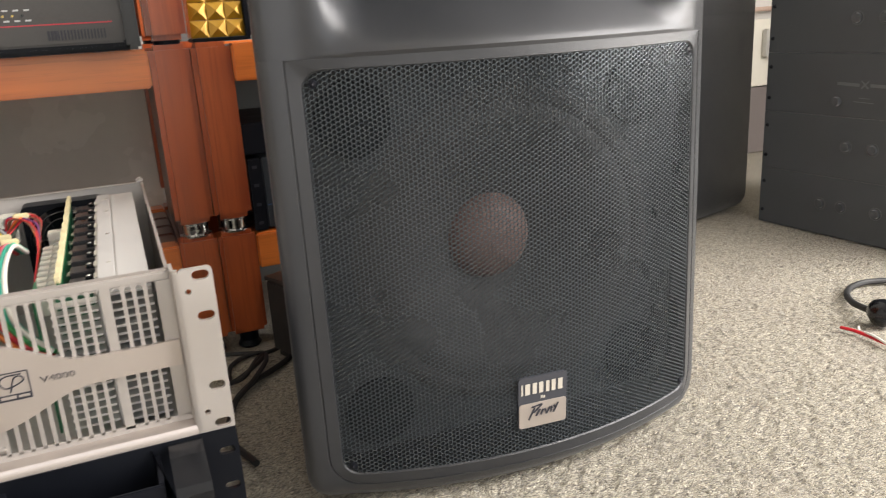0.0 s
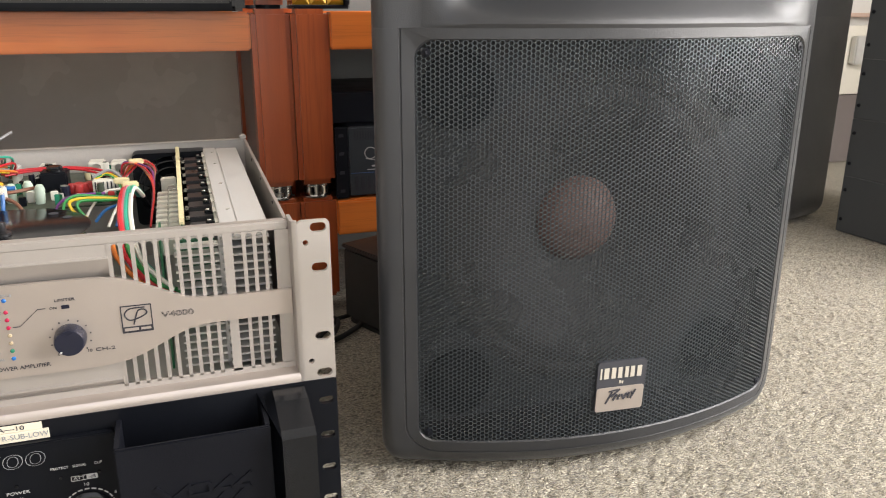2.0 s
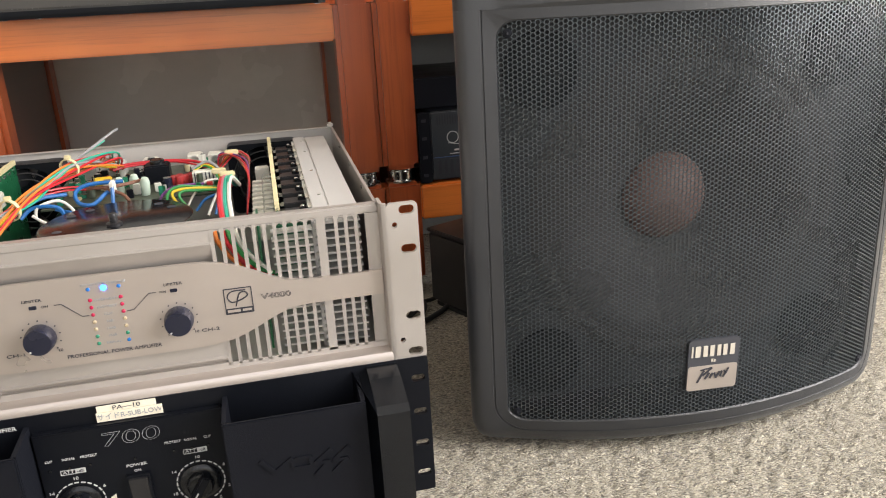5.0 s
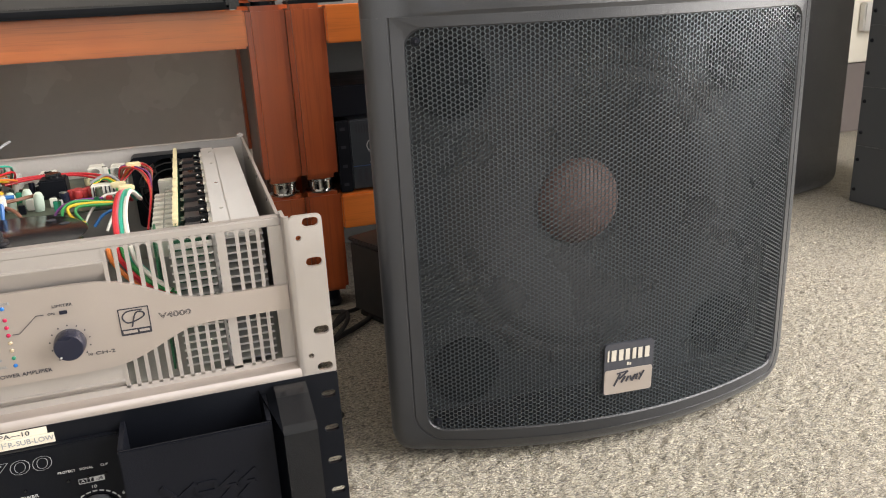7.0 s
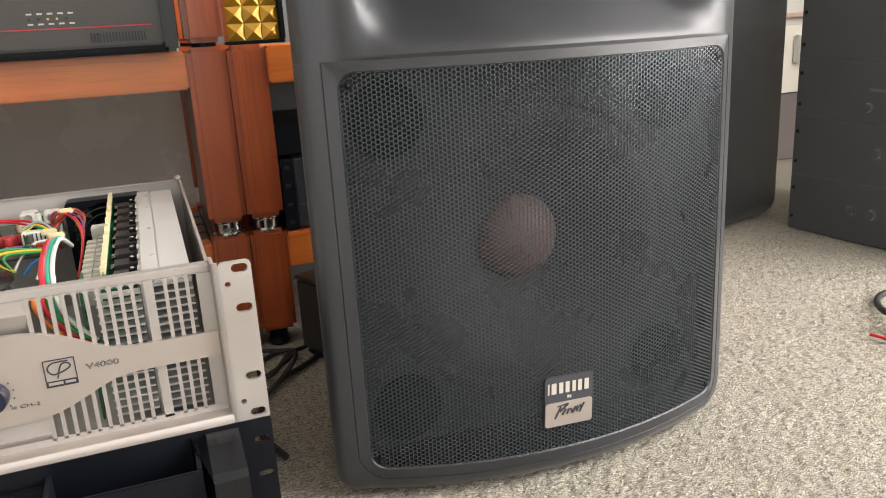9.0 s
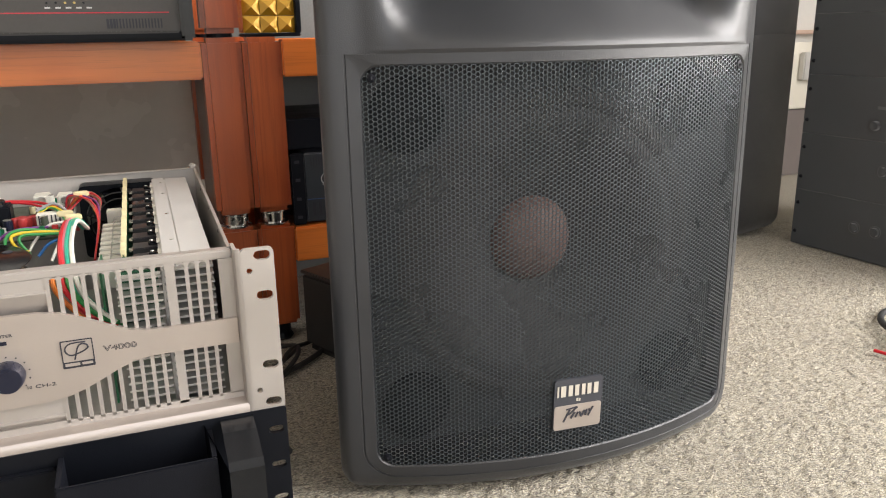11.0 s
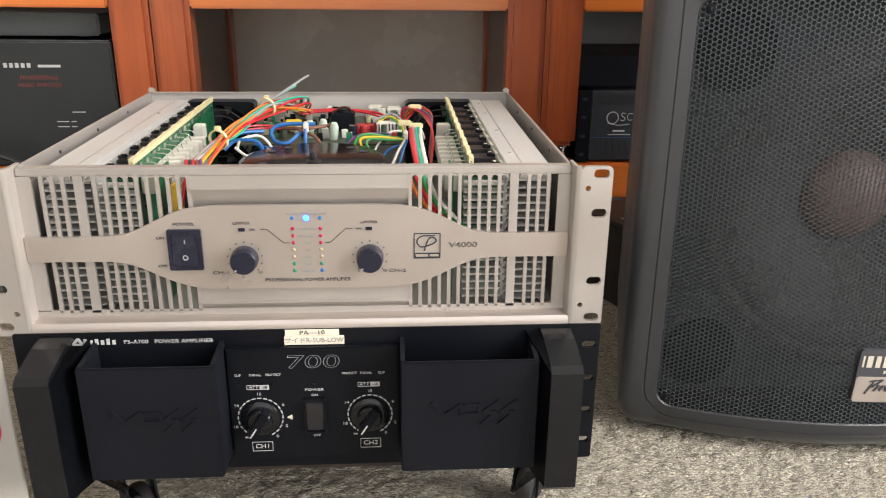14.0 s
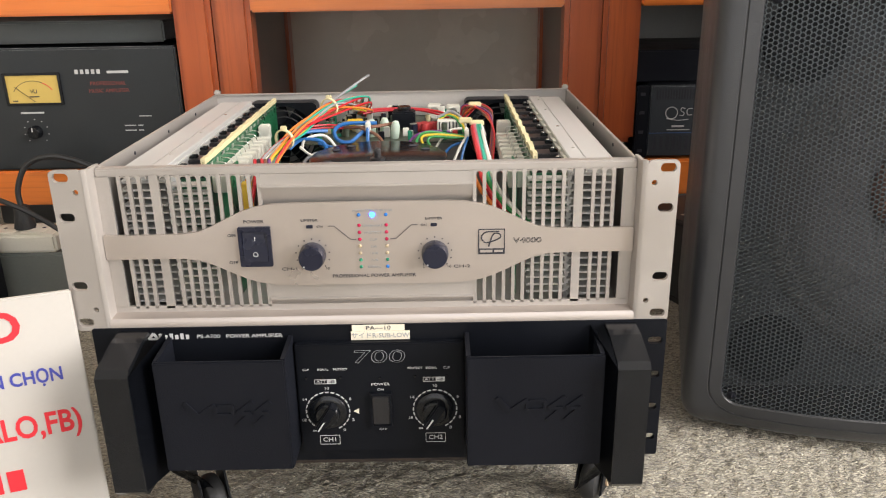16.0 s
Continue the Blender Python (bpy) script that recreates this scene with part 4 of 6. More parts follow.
# twisted leads of the right channel running down behind the front slots
for c, dx, dy in (("red", -0.0035, 0.0), ("teal", 0.0008, 0.002), ("white", 0.0045, 0.0), ("teal", 0.0040, 0.004), ("pink", -0.001, 0.005)):
    wire(c, [(0.098 + dx, 0.190 + dy, 0.335), (0.093 + dx, 0.160 + dy, 0.350), (0.092 + dx, 0.110 + dy, 0.352), (0.094 + dx, 0.060 + dy, 0.345), (0.100 + dx, 0.030 + dy, 0.325), (0.116 + 2 * dx, 0.022 + dy, 0.302)], 0.0026)
for c, dx in (("red", 0.0), ("green", 0.004), ("orange", -0.006)):
    wire(c, [(0.090 + dx, 0.050, 0.340), (0.094 + dx, 0.026, 0.330), (0.110 + dx, 0.022, 0.309), (0.126 + dx, 0.024, 0.300)], 0.0024)
for k in range(9):
    c = ("red", "brown", "red", "brown", "violet", "red", "brown", "orange", "red")[k]
    a = k * 0.7
    wire(c, [(0.080, 0.245 + 0.003 * k, 0.336), (0.092 + 0.008 * math.cos(a), 0.262 + 0.010 * math.sin(a), 0.352), (0.106 + 0.006 * math.sin(a), 0.250 + 0.010 * math.cos(a), 0.350),
             (0.112, 0.226 - 0.004 * k, 0.340), (0.108, 0.190 - 0.006 * k, 0.318)], 0.0012)
for p in ((0.094, 0.166, 0.350), (0.096, 0.256, 0.352), (0.084, 0.206, 0.345)):
    part("cable_tie", lift(box(p[0] - 0.007, p[0] + 0.007, p[1] - 0.0016, p[1] + 0.0016, p[2] - 0.001, p[2] + 0.005, 0.0012)), "pcb_edge", AMP, "pale nylon cable tie")
# seen through the left slots
part("yellow_capacitor", lift(box(-0.104, -0.096, 0.026, 0.036, 0.305, 0.334, 0.001)), "yellow_film", AMP, "yellow box capacitor")
for s, x in ((-1, 0.112), (1, 0.118)):
    part("front_board", lift(box(min(s * x, s * (x + 0.0016)), max(s * x, s * (x + 0.0016)), 0.024, 0.060, 0.236, 0.345)), "pcb", AMP, "green upright board behind the slots")
for k in range(5):
    wire(("red", "black", "red", "brown", "violet")[k], [(-0.098 + 0.003 * k, 0.060, 0.345), (-0.092 + 0.003 * k, 0.030, 0.335), (-0.097 + 0.004 * k, 0.025, 0.312), (-0.104 + 0.004 * k, 0.035, 0.295)], 0.0020)
for s in (-1, 1):
    part("green_panel", lift(box(min(s * 0.132, s * 0.158), max(s * 0.132, s * 0.158), 0.0362, 0.0376, 0.236, 0.336)), surface("dark_green_board_%s" % ("a" if s < 0 else "b"), (0.02, 0.10, 0.05), 0.5, vary=0.3, stain=40), AMP, "green board behind the slots")
    for k in range(16):
        z = 0.2380 + k * 0.0064
        part("cross_slat", lift(box(min(s * 0.128, s * 0.160), max(s * 0.128, s * 0.160), 0.020, 0.030, z, z + 0.0017)), "galv", AMP)

# ---- the black power amplifier on castors under it ----
LOW = thing("caster_amplifier", (0, 0.18, 0), "black rack power amplifier with front pockets, standing on castors", "amplifier")
VY = -0.004                   # its front plate
part("case", box(-0.214, 0.214, 0.002, 0.40, 0.095, 0.2185, 0.003), "black", LOW)
holes = [rounded(s * 0.2325 - 0.006, s * 0.2325 + 0.006, z - 0.0032, z + 0.0032, 0.003, 4) for s in (1,) for z in (0.112, 0.1415, 0.172, 0.2035)]
part("front_plate", sheet(rounded(-0.2290, 0.2413, 0.094, 0.2225, 0.002, 3), holes, VY, VY + 0.004), "black", LOW, "black front plate with slotted ears")
# pockets: open-topped trays either side of the controls
for s in (-1, 1):
    a, b = (-0.1680, -0.0655) if s < 0 else (0.0755, 0.1835)
    f = VY - 0.040
    pk = part("pocket", box(a, b, f, f + 0.0035, 0.1125, 0.2110, 0.0010), "charcoal", LOW, "charcoal front pocket with a raised emblem")
    part("pocket_floor", box(a, b, f + 0.0035, VY, 0.1125, 0.119), "charcoal", pk)
    for x in (a, b - 0.0035):
        bm = box(x, x + 0.0035, f + 0.0035, VY, 0.119, 0.2110)
        for v in bm.verts:
            if v.co.y > f + 0.02 and v.co.z > 0.18:
                v.co.z += 0.0030
        part("pocket_side", bm, "charcoal", pk)
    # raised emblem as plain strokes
    cx = (a + b) / 2 + 0.004
    zz = 0.168
    for i, (x0, z0, x1, z1, w) in enumerate(((-0.034, 0.008, -0.024, -0.004, 0.0035), (-0.024, -0.004, -0.010, 0.006, 0.0030), (-0.008, 0.005, 0.004, 0.005, 0.0022), (-0.010, -0.003, 0.003, -0.003, 0.0022),
                              (-0.0095, 0.005, -0.0105, -0.003, 0.0025), (0.004, 0.005, 0.0035, -0.003, 0.0025), (0.007, -0.002, 0.020, 0.008, 0.0036), (0.007, -0.002, 0.018, -0.002, 0.003), (0.018, -0.002, 0.006, -0.013, 0.0036),
                              (0.021, -0.002, 0.034, 0.008, 0.0036), (0.021, -0.002, 0.032, -0.002, 0.003), (0.032, -0.002, 0.020, -0.013, 0.0036))):
        bm = bmesh.new()
        v = Vector((x1 - x0, 0, z1 - z0))
        n = Vector((-v.z, 0, v.x)).normalized() * w / 2
        p, q = Vector((cx + x0, f, zz + z0)), Vector((cx + x1, f, zz + z1))
        fc = bm.faces.new([bm.verts.new(k) for k in (p - n, q - n, q + n, p + n)])
        ex = bmesh.ops.extrude_face_region(bm, geom=[fc])
        bmesh.ops.translate(bm, verts=[k for k in ex["geom"] if isinstance(k, bmesh.types.BMVert)], vec=(0, -0.0012 - 0.00012 * (i % 4), 0))
        part("raised_stroke", bm, "charcoal", pk)
    # handle: a folded strap standing out from the plate
    o = 0.2025 if s > 0 else -0.1940
    bm = bmesh.new()
    hw = 0.0125
    prof = [(VY, 0.2205), (VY - 0.020, 0.2190), (VY - 0.050, 0.2110), (VY - 0.055, 0.2060), (VY - 0.055, 0.1040), (VY - 0.050, 0.0985), (VY - 0.020, 0.0960), (VY, 0.0960)]
    rim = []
    for x, sc in ((o - hw, 1), (o + hw, 1)):
        rim.append([bm.verts.new((x, y, z)) for y, z in prof])
    for k in range(len(prof) - 1):
        bm.faces.new((rim[0][k], rim[0][k + 1], rim[1][k + 1], rim[1][k]))
    bmesh.ops.recalc_face_normals(bm, faces=bm.faces)
    g = bmesh.ops.solidify(bm, geom=bm.faces[:], thickness=0.004)
    # the inner cheek that flares towards the pocket
    part("handle", bm, "black_gloss", LOW, "black folded handle strap")
    x0, x1 = (o - hw - 0.012, o - hw) if s > 0 else (o + hw, o + hw + 0.012)
    bm = bmesh.new()
    inner, outer = (x0, x1) if s > 0 else (x1, x0)
    vs = [bm.verts.new(k) for k in ((inner, VY, 0.2190), (outer, VY - 0.053, 0.2065), (outer, VY - 0.053, 0.1035), (inner, VY, 0.0970))]
    bm.faces.new(vs)
    bmesh.ops.solidify(bm, geom=bm.faces[:], thickness=0.002)
    part("handle_cheek", bm, "black", LOW)
# control panel
CY = VY - 0.006
cp = part("control_panel", box(-0.0640, 0.0740, CY, VY, 0.1060, 0.2085, 0.0010), "black", LOW, "black control panel with white print")
CF = CY - 0.0001
for x, zz, name in ((-0.0400, 0.1455, "CH1"), (0.0500, 0.1462, "CH2")):
    k = part("attenuator_knob", turned([(0, 0), (0.0158, 0), (0.0158, 0.0015), (0.0140, 0.0030), (0.0105, 0.0034), (0.0100, 0.0075), (0.0088, 0.0088), (0, 0.009)], (x, CY, zz), (0, -1, 0), 40), "black_gloss", cp, "black attenuator knob with white pointer", True)
    grip = box(-0.0034, 0.0034, -0.0135, 0, -0.0132, 0.0110, 0.0010)
    bmesh.ops.transform(grip, verts=grip.verts, matrix=Matrix.Translation((x, CY, zz)) @ Matrix.Rotation(radians(33), 4, 'Y'))
    part("grip", grip, "black", k)
    bars([(x - 0.0018, zz - 0.0026, x - 0.0070, zz - 0.0108, 0.0011)], CY - 0.0140, "white_ink", k, "pointer")
    for i in range(21):
        a = radians(-58 + i * 14.8)
        c, s_ = math.cos(a), math.sin(a)
        bars([(x + 0.0182 * c - 0.0016 * s_, zz + 0.0182 * s_ + 0.0016 * c, x + 0.0182 * c + 0.0016 * s_, zz + 0.0182 * s_ - 0.0016 * c, 0.0010)], CF - 0.0002, "white_ink", cp, "scale_mark", 0.0003)
    for body, ang in (("10", 90), ("6", 32), ("2", -22), ("0", -55), ("14", 148), ("18", 202), ("∞", 237)):
        a = radians(ang)
        lettering(body, (x + 0.0225 * math.cos(a), CF, zz + 0.0220 * math.sin(a)), 0.0036, "white_ink", cp, wide=1.2)
    part("label_frame", sheet(rounded(x - 0.0085, x + 0.0085, zz - 0.0320, zz - 0.0230, 0.0003, 1), [rounded(x - 0.0081, x + 0.0081, zz - 0.0316, zz - 0.0234, 0.0002, 1)], CF - 0.0003, CF), "white_ink", cp)
    lettering(name, (x, CF, zz - 0.0275), 0.0058, "white_ink", cp, wide=1.1)
    part("label_frame", sheet(rounded(x - 0.0095, x + 0.0085, zz + 0.0262, zz + 0.0304, 0.0003, 1), [rounded(x - 0.0091, x + 0.0010, zz + 0.0266, zz + 0.0300, 0.0002, 1)], CF - 0.0003, CF), "white_ink", cp)
    lettering("ATT", (x - 0.0040, CF, zz + 0.0283), 0.0034, "white_ink", cp, wide=1.25)
    lettering("-dB", (x + 0.0048, CF - 0.0004, zz + 0.0283), 0.0034, "ink", cp, wide=1.1)
for x, body in ((-0.0560, "CLIP"), (-0.0420, "SIGNAL"), (-0.0275, "PROTECT"), (0.0340, "PROTECT"), (0.0475, "SIGNAL"), (0.0600, "CLIP")):
    lettering(body, (x, CF, 0.1850), 0.0028, "white_ink", cp, wide=1.0)
    part("indicator", rod((x, CF + 0.001, 0.1775), (x, CF - 0.0012, 0.1775), 0.0011, 10), "black_gloss", cp)
part("indicator", rod((0.005, CF + 0.001, 0.1765), (0.005, CF - 0.0012, 0.1765), 0.0011, 10), "black_gloss", cp)
lettering("POWER", (0.0050, CF, 0.1705), 0.0034, "white_ink", cp, wide=1.3)
lettering("ON", (0.0050, CF, 0.1655), 0.0028, "white_ink", cp, wide=1.2)
lettering("OFF", (0.0055, CF, 0.1275), 0.0028, "white_ink", cp, wide=1.3)
lettering("700", (0.0045, CF, 0.1955), 0.0165, "grey_ink", cp, wide=1.78, outline=0.00014, shear=0.06)
ps = part("power_rocker", sheet(rounded(-0.0040, 0.0140, 0.1310, 0.1635, 0.001, 2), [rounded(-0.0022, 0.0122, 0.1330, 0.1615, 0.0006, 2)], CY - 0.004, CY), "black", cp, "black rocker power switch")
bm = box(-0.0020, 0.0120, CY - 0.006, CY, 0.1332, 0.1613, 0.0006)
for v in bm.verts:
    if v.co.y < CY - 0.003 and v.co.z < 0.146:
        v.co.y += 0.0035
part("rocker", bm, surface("worn_grey_rocker", (0.020, 0.020, 0.022), 0.32, vary=0.2), ps)
tri = sheet([(-0.0185, 0.1455), (-0.0140, 0.1480), (-0.0140, 0.1430)], [], CF - 0.0004, CF)
part("stuck_arrow", tri, "cream", cp, "small cream paper arrow")
# maker's mark as plain shapes, then the type line
bars([(-0.1835, 0.2125, -0.1790, 0.2175, 0.0022), (-0.1790, 0.2175, -0.1760, 0.2125, 0.0022), (-0.1835, 0.2125, -0.1760, 0.2125, 0.0015)] + [(-0.1735 + 0.0044 * i, 0.2122, -0.1735 + 0.0044 * i, 0.2172 - 0.0012 * (i % 2), 0.0026) for i in range(6)], VY - 0.0004, "white_ink", LOW, "maker_mark")
lettering("PS-A700   POWER AMPLIFIER", (-0.1440, VY - 0.0001, 0.2140), 0.0045, "white_ink", LOW, align='LEFT', wide=1.24)
# paper labels
lb = part("paper_label", box(-0.0165, 0.0265, VY - 0.0010, VY - 0.0002, 0.2170, 0.2222), "cream", LOW, "cream printed paper label")
lettering("PA—10", (0.0050, VY - 0.0011, 0.2196), 0.0050, "ink", lb, wide=1.3)
lb = part("paper_label", box(-0.0175, 0.0305, VY - 0.0014, VY - 0.0004, 0.2092, 0.2167), "cream", LOW, "cream printed paper label")
lettering("サイドR-SUB-LOW", (0.0065, VY - 0.0015, 0.2130), 0.0056, "grey_ink", lb, wide=1.02)
# bottom board and castors
part("bottom_board", box(-0.205, 0.205, 0.004, 0.40, 0.084, 0.0945, 0.002), surface("scuffed_black_board", (0.035, 0.024, 0.018), 0.7, vary=0.5, stain=18), LOW, "scuffed black board under the case")


for wx, ww in ((-0.128, 0.006), (0.018, 0.010), (0.050, 0.005)):
    part("worn_edge", box(wx, wx + ww, 0.0030, 0.0050, 0.0910, 0.0938, 0.0006), surface("bare_wood_%d" % round(1000 * ww), (0.42, 0.19, 0.08), 0.7), LOW, "bare wood where the paint is chipped")


def castor(x, y, turn_deg):
    m = pose(x, y, 0, 0, 0, turn_deg)
    bm = turned([(0.006, -0.009), (0.016, -0.0095), (0.0215, -0.007), (0.0235, -0.003), (0.0235, 0.003), (0.0215, 0.007), (0.016, 0.0095), (0.006, 0.009)], (0, 0, 0.0235), (1, 0, 0), 28)
    bmesh.ops.transform(bm, verts=bm.verts, matrix=m)
    c = part("castor", bm, "rubber", LOW, "black rubber castor", True)
    bm = box(-0.0135, -0.0115, -0.014, 0.020, 0.016, 0.066, 0.001)
    box(0.0115, 0.0135, -0.014, 0.020, 0.016, 0.066, 0.001, bm=bm)
    box(-0.0135, 0.0135, -0.014, 0.024, 0.064, 0.069, 0.001, bm=bm)
    for v in bm.verts:
        v.co.y += 0.35 * (v.co.z - 0.03)
    bmesh.ops.transform(bm, verts=bm.verts, matrix=m)
    part("fork", bm, "black", c)
    bm = rod((-0.015, 0, 0.0235), (0.015, 0, 0.0235), 0.005, 14)
    bmesh.ops.transform(bm, verts=bm.verts, matrix=m)
    part("axle", bm, surface("tan_hub_%d" % round(100 * (x + 1)), (0.45, 0.32, 0.20), 0.5), c)
    part("mount_plate", box(x - 0.022, x + 0.022, y - 0.022, y + 0.03, 0.069, 0.084, 0.002), "black", c)


castor(-0.165, 0.040, 35)
castor(0.203, 0.062, -30)
castor(-0.175, 0.34, 10)
castor(0.175, 0.34, 60)

# curved steel fenders in front of the castors
for x0, x1, flip in ((-0.196, -0.150, 1), (0.176, 0.214, -1)):
    bm = bmesh.new()
    arc = [(0.012 + 0.030 * math.sin(a), 0.060 - 0.024 * (1 - math.cos(a))) for a in np.linspace(0, 1.5, 8)]
    n = len(arc)
    lo = [bm.verts.new((x0 if flip > 0 else x1, y - 0.012, z + 0.022)) for y, z in arc]
    hi = [bm.verts.new((x0 + (x1 - x0) * (0.35 + 0.08 * k) if flip > 0 else x1 - (x1 - x0) * (0.35 + 0.08 * k), y - 0.012, z + 0.022 - 0.004 * k)) for k, (y, z) in enumerate(arc)]
    for k in range(n - 1):
        bm.faces.new((lo[k], lo[k + 1], hi[k + 1], hi[k]))
    bmesh.ops.solidify(bm, geom=bm.faces[:], thickness=0.003)
    part("fender", bm, "black_gloss", LOW, "curved black bracket over the castor")

# ---- the two moulded loudspeakers ----
XC, Y0, YAW = 0.5906, 0.1143, -1.76


def face_y(u, z):
    bow = 0.926 * min(abs(u), 0.2285) ** 2
    rim = max(0.0, abs(u) - 0.2285) * (0.125 if u < 0 else 0.75)
    return Y0 + bow + rim + 0.008 * z


def foot(z):
    """How far the cabinet rounds back towards the floor."""
    return 0.022 * (max(0.0, 0.028 - z) / 0.028) ** 2


def ring(hw, z0, z1, rb, rt, n=8, side=14):
    """An outline of (u, z): rounded bottom corners rb, top corners rt, always with the same count."""
    out = []
    for cx, cz, r, a0, nxt in ((hw - rb, z0 + rb, rb, -90, None), (hw - rt, z1 - rt, rt, 0, None), (-hw + rt, z1 - rt, rt, 90, None), (-hw + rb, z0 + rb, rb, 180, None)):
        arc = [(cx + r * math.cos(radians(a0 + 90 * k / n)), cz + r * math.sin(radians(a0 + 90 * k / n))) for k in range(n + 1)]
        if out:
            p, q = out[-1], arc[0]
            out += [(p[0] + (q[0] - p[0]) * k / side, p[1] + (q[1] - p[1]) * k / side) for k in range(1, side)]
        out += arc
    p, q = out[-1], out[0]
    out += [(p[0] + (q[0] - p[0]) * k / side, p[1] + (q[1] - p[1]) * k / side) for k in range(1, side)]
    return out


GH, GZ0, GZ1, GR = 0.2285, 0.0405, 0.4765, 0.019      # grille opening
TOPZ = 0.488
EDGE = [(0.2500, 0.000), (0.2575, 0.0004), (0.2625, 0.0018), (0.2655, 0.0045), (0.2671, 0.0080), (0.2676, 0.0130)]


def loudspeaker():
    ob = thing("loudspeaker", (XC, 0.33, 0), "large black moulded loudspeaker with honeycomb steel grille on the carpet", "loudspeaker", "moulded loudspeakers")
    bm = bmesh.new()
    loops = [(ring(GH, GZ0, GZ1, GR, GR), 0.092), (ring(GH, GZ0, GZ1, GR, GR), 0.002), (ring(GH + 0.0015, GZ0 - 0.0015, GZ1 + 0.0015, GR, GR), 0.0),
             (ring(0.2425, 0.0285, TOPZ, 0.034, 0.0005), 0.0), (ring(0.2431, 0.0279, TOPZ, 0.034, 0.0005), 0.0011), (ring(0.2441, 0.0269, TOPZ, 0.034, 0.0005), 0.0011), (ring(0.2447, 0.0263, TOPZ, 0.035, 0.0005), 0.0)]
    for hw, off in EDGE:
        loops.append((ring(hw, 0.0200 - (hw - 0.2500) * 1.0, TOPZ, 0.040, 0.0005), off))
    rows = [[bm.verts.new((XC + u, face_y(u, z) + off + foot(z), z)) for u, z in pts] for pts, off in loops]
    rows.append([bm.verts.new((XC + u * 0.68, 0.52, max(z, 0.003))) for u, z in ring(0.2676, 0.0016, TOPZ, 0.040, 0.0005)])
    n = len(rows[0])
    for a, b in zip(rows, rows[1:]):
        for k in range(n):
            bm.faces.new((a[k], a[(k + 1) % n], b[(k + 1) % n], b[k]))
    bm.faces.new(rows[-1])
    # upper front with the horn mouth
    us = [-h for h, o in reversed(EDGE)][:-1] + list(np.linspace(-0.2500, 0.2500, 72)) + [h for h, o in EDGE][1:]
    offs = [o for h, o in reversed(EDGE)][:-1] + [0.0] * 72 + [o for h, o in EDGE][1:]
    zs = list(np.linspace(TOPZ, 0.510, 12)) + list(np.linspace(0.514, 0.695, 36))

    def sm(t):
        t = min(1.0, max(0.0, t))
        return t * t * (3 - 2 * t)

    grid = []
    for z in zs:
        row = []
        for u, o in zip(us, offs):
            w = sm((0.215 - abs(u)) / 0.060)
            run = max(0.0, z - 0.493)
            d = w * min(0.11, 1.25 * run * run / (run + 0.006)) * sm((0.69 - z) / 0.03)
            ridge = -0.0010 * sm((0.003 - abs(z - 0.4915)) / 0.003) * sm((0.225 - abs(u)) / 0.03)
            row.append(bm.verts.new((XC + u, face_y(u, z) + o + d + ridge, z)))
        row = [bm.verts.new((XC - 0.2676 * 0.68, 0.52, z))] + row + [bm.verts.new((XC + 0.2676 * 0.68, 0.52, z))]
        grid.append(row)
    for a, b in zip(grid, grid[1:]):
        for k in range(len(a) - 1):
            bm.faces.new((a[k], a[k + 1], b[k + 1], b[k]))
        bm.faces.new((a[-1], a[0], b[0], b[-1]))
    bm.faces.new(grid[-1])
    bmesh.ops.remove_doubles(bm, verts=bm.verts, dist=0.0002)
    part("cabinet", bm, "cabinet", ob, "textured black moulded cabinet", True)
    # baffle and driver behind the grille
    bm = bmesh.new()
    pts = ring(GH, GZ0, GZ1, GR, GR)
    cut = [(0.184 * math.cos(a), 0.258 + 0.184 * math.sin(a)) for a in np.linspace(0, 2 * math.pi, 64, endpoint=False)]
    edges = []
    for lp in (pts, cut):
        vs = [bm.verts.new((XC + u, Y0 + 0.085, z)) for u, z in lp]
        edges += [bm.edges.new((a, b)) for a, b in zip(vs, vs[1:] + vs[:1])]
    bmesh.ops.triangle_fill(bm, edges=edges, use_beauty=True)
    part("baffle", bm, "foam", ob, "matt black baffle")
    cy = Y0 + 0.036
    axis = Vector((0, -1, 0))
    at = (XC, cy + 0.052, 0.258)
    part("driver_rim", turned([(0.190, 0.0030), (0.187, 0.0050), (0.173, 0.0050), (0.167, 0.0010)], at, axis, 56), "cone", ob, "", True)
    cn = part("driver_cone", turned([(0.169, 0.002), (0.160, 0.0045), (0.150, 0.0035), (0.141, -0.001), (0.110, -0.020), (0.075, -0.042), (0.050, -0.056)], at, axis, 56), "cone", ob, "dark paper cone behind the grille", True)
    part("dust_cap", turned([(0.054, -0.054), (0.050, -0.046), (0.040, -0.038), (0.025, -0.032), (0.010, -0.030), (0, -0.0295)], at, axis, 40), "cap", cn, "brown dust cap", True)
    for u, z in ((-0.174, 0.424), (0.174, 0.424), (-0.172, 0.088), (0.172, 0.088)):
        y = Y0 + 0.085
        part("port", turned([(0.0, 0.0), (0.041, 0.0), (0.041, 0.010)], (XC + u, y - 0.004, z), (0, 1, 0), 32), "void", ob, "black round port behind the grille", True)
    # perforated grille: a honeycomb of punched holes in bent sheet
    pitch = 0.0049
    ro, ri = pitch / math.sqrt(3), pitch / math.sqrt(3) * 0.84
    ga = [(math.cos(radians(60 * k)), math.sin(radians(60 * k))) for k in range(6)]
    verts, faces, index = [], [], {}

    def inside(u, z, m):
        dx, dz = abs(u) - (GH - m - GR), abs(z - (GZ0 + GZ1) / 2) - ((GZ1 - GZ0) / 2 - m - GR)
        if dx > 0 and dz > 0:
            return dx * dx + dz * dz < GR * GR
        return dx < GR and dz < GR

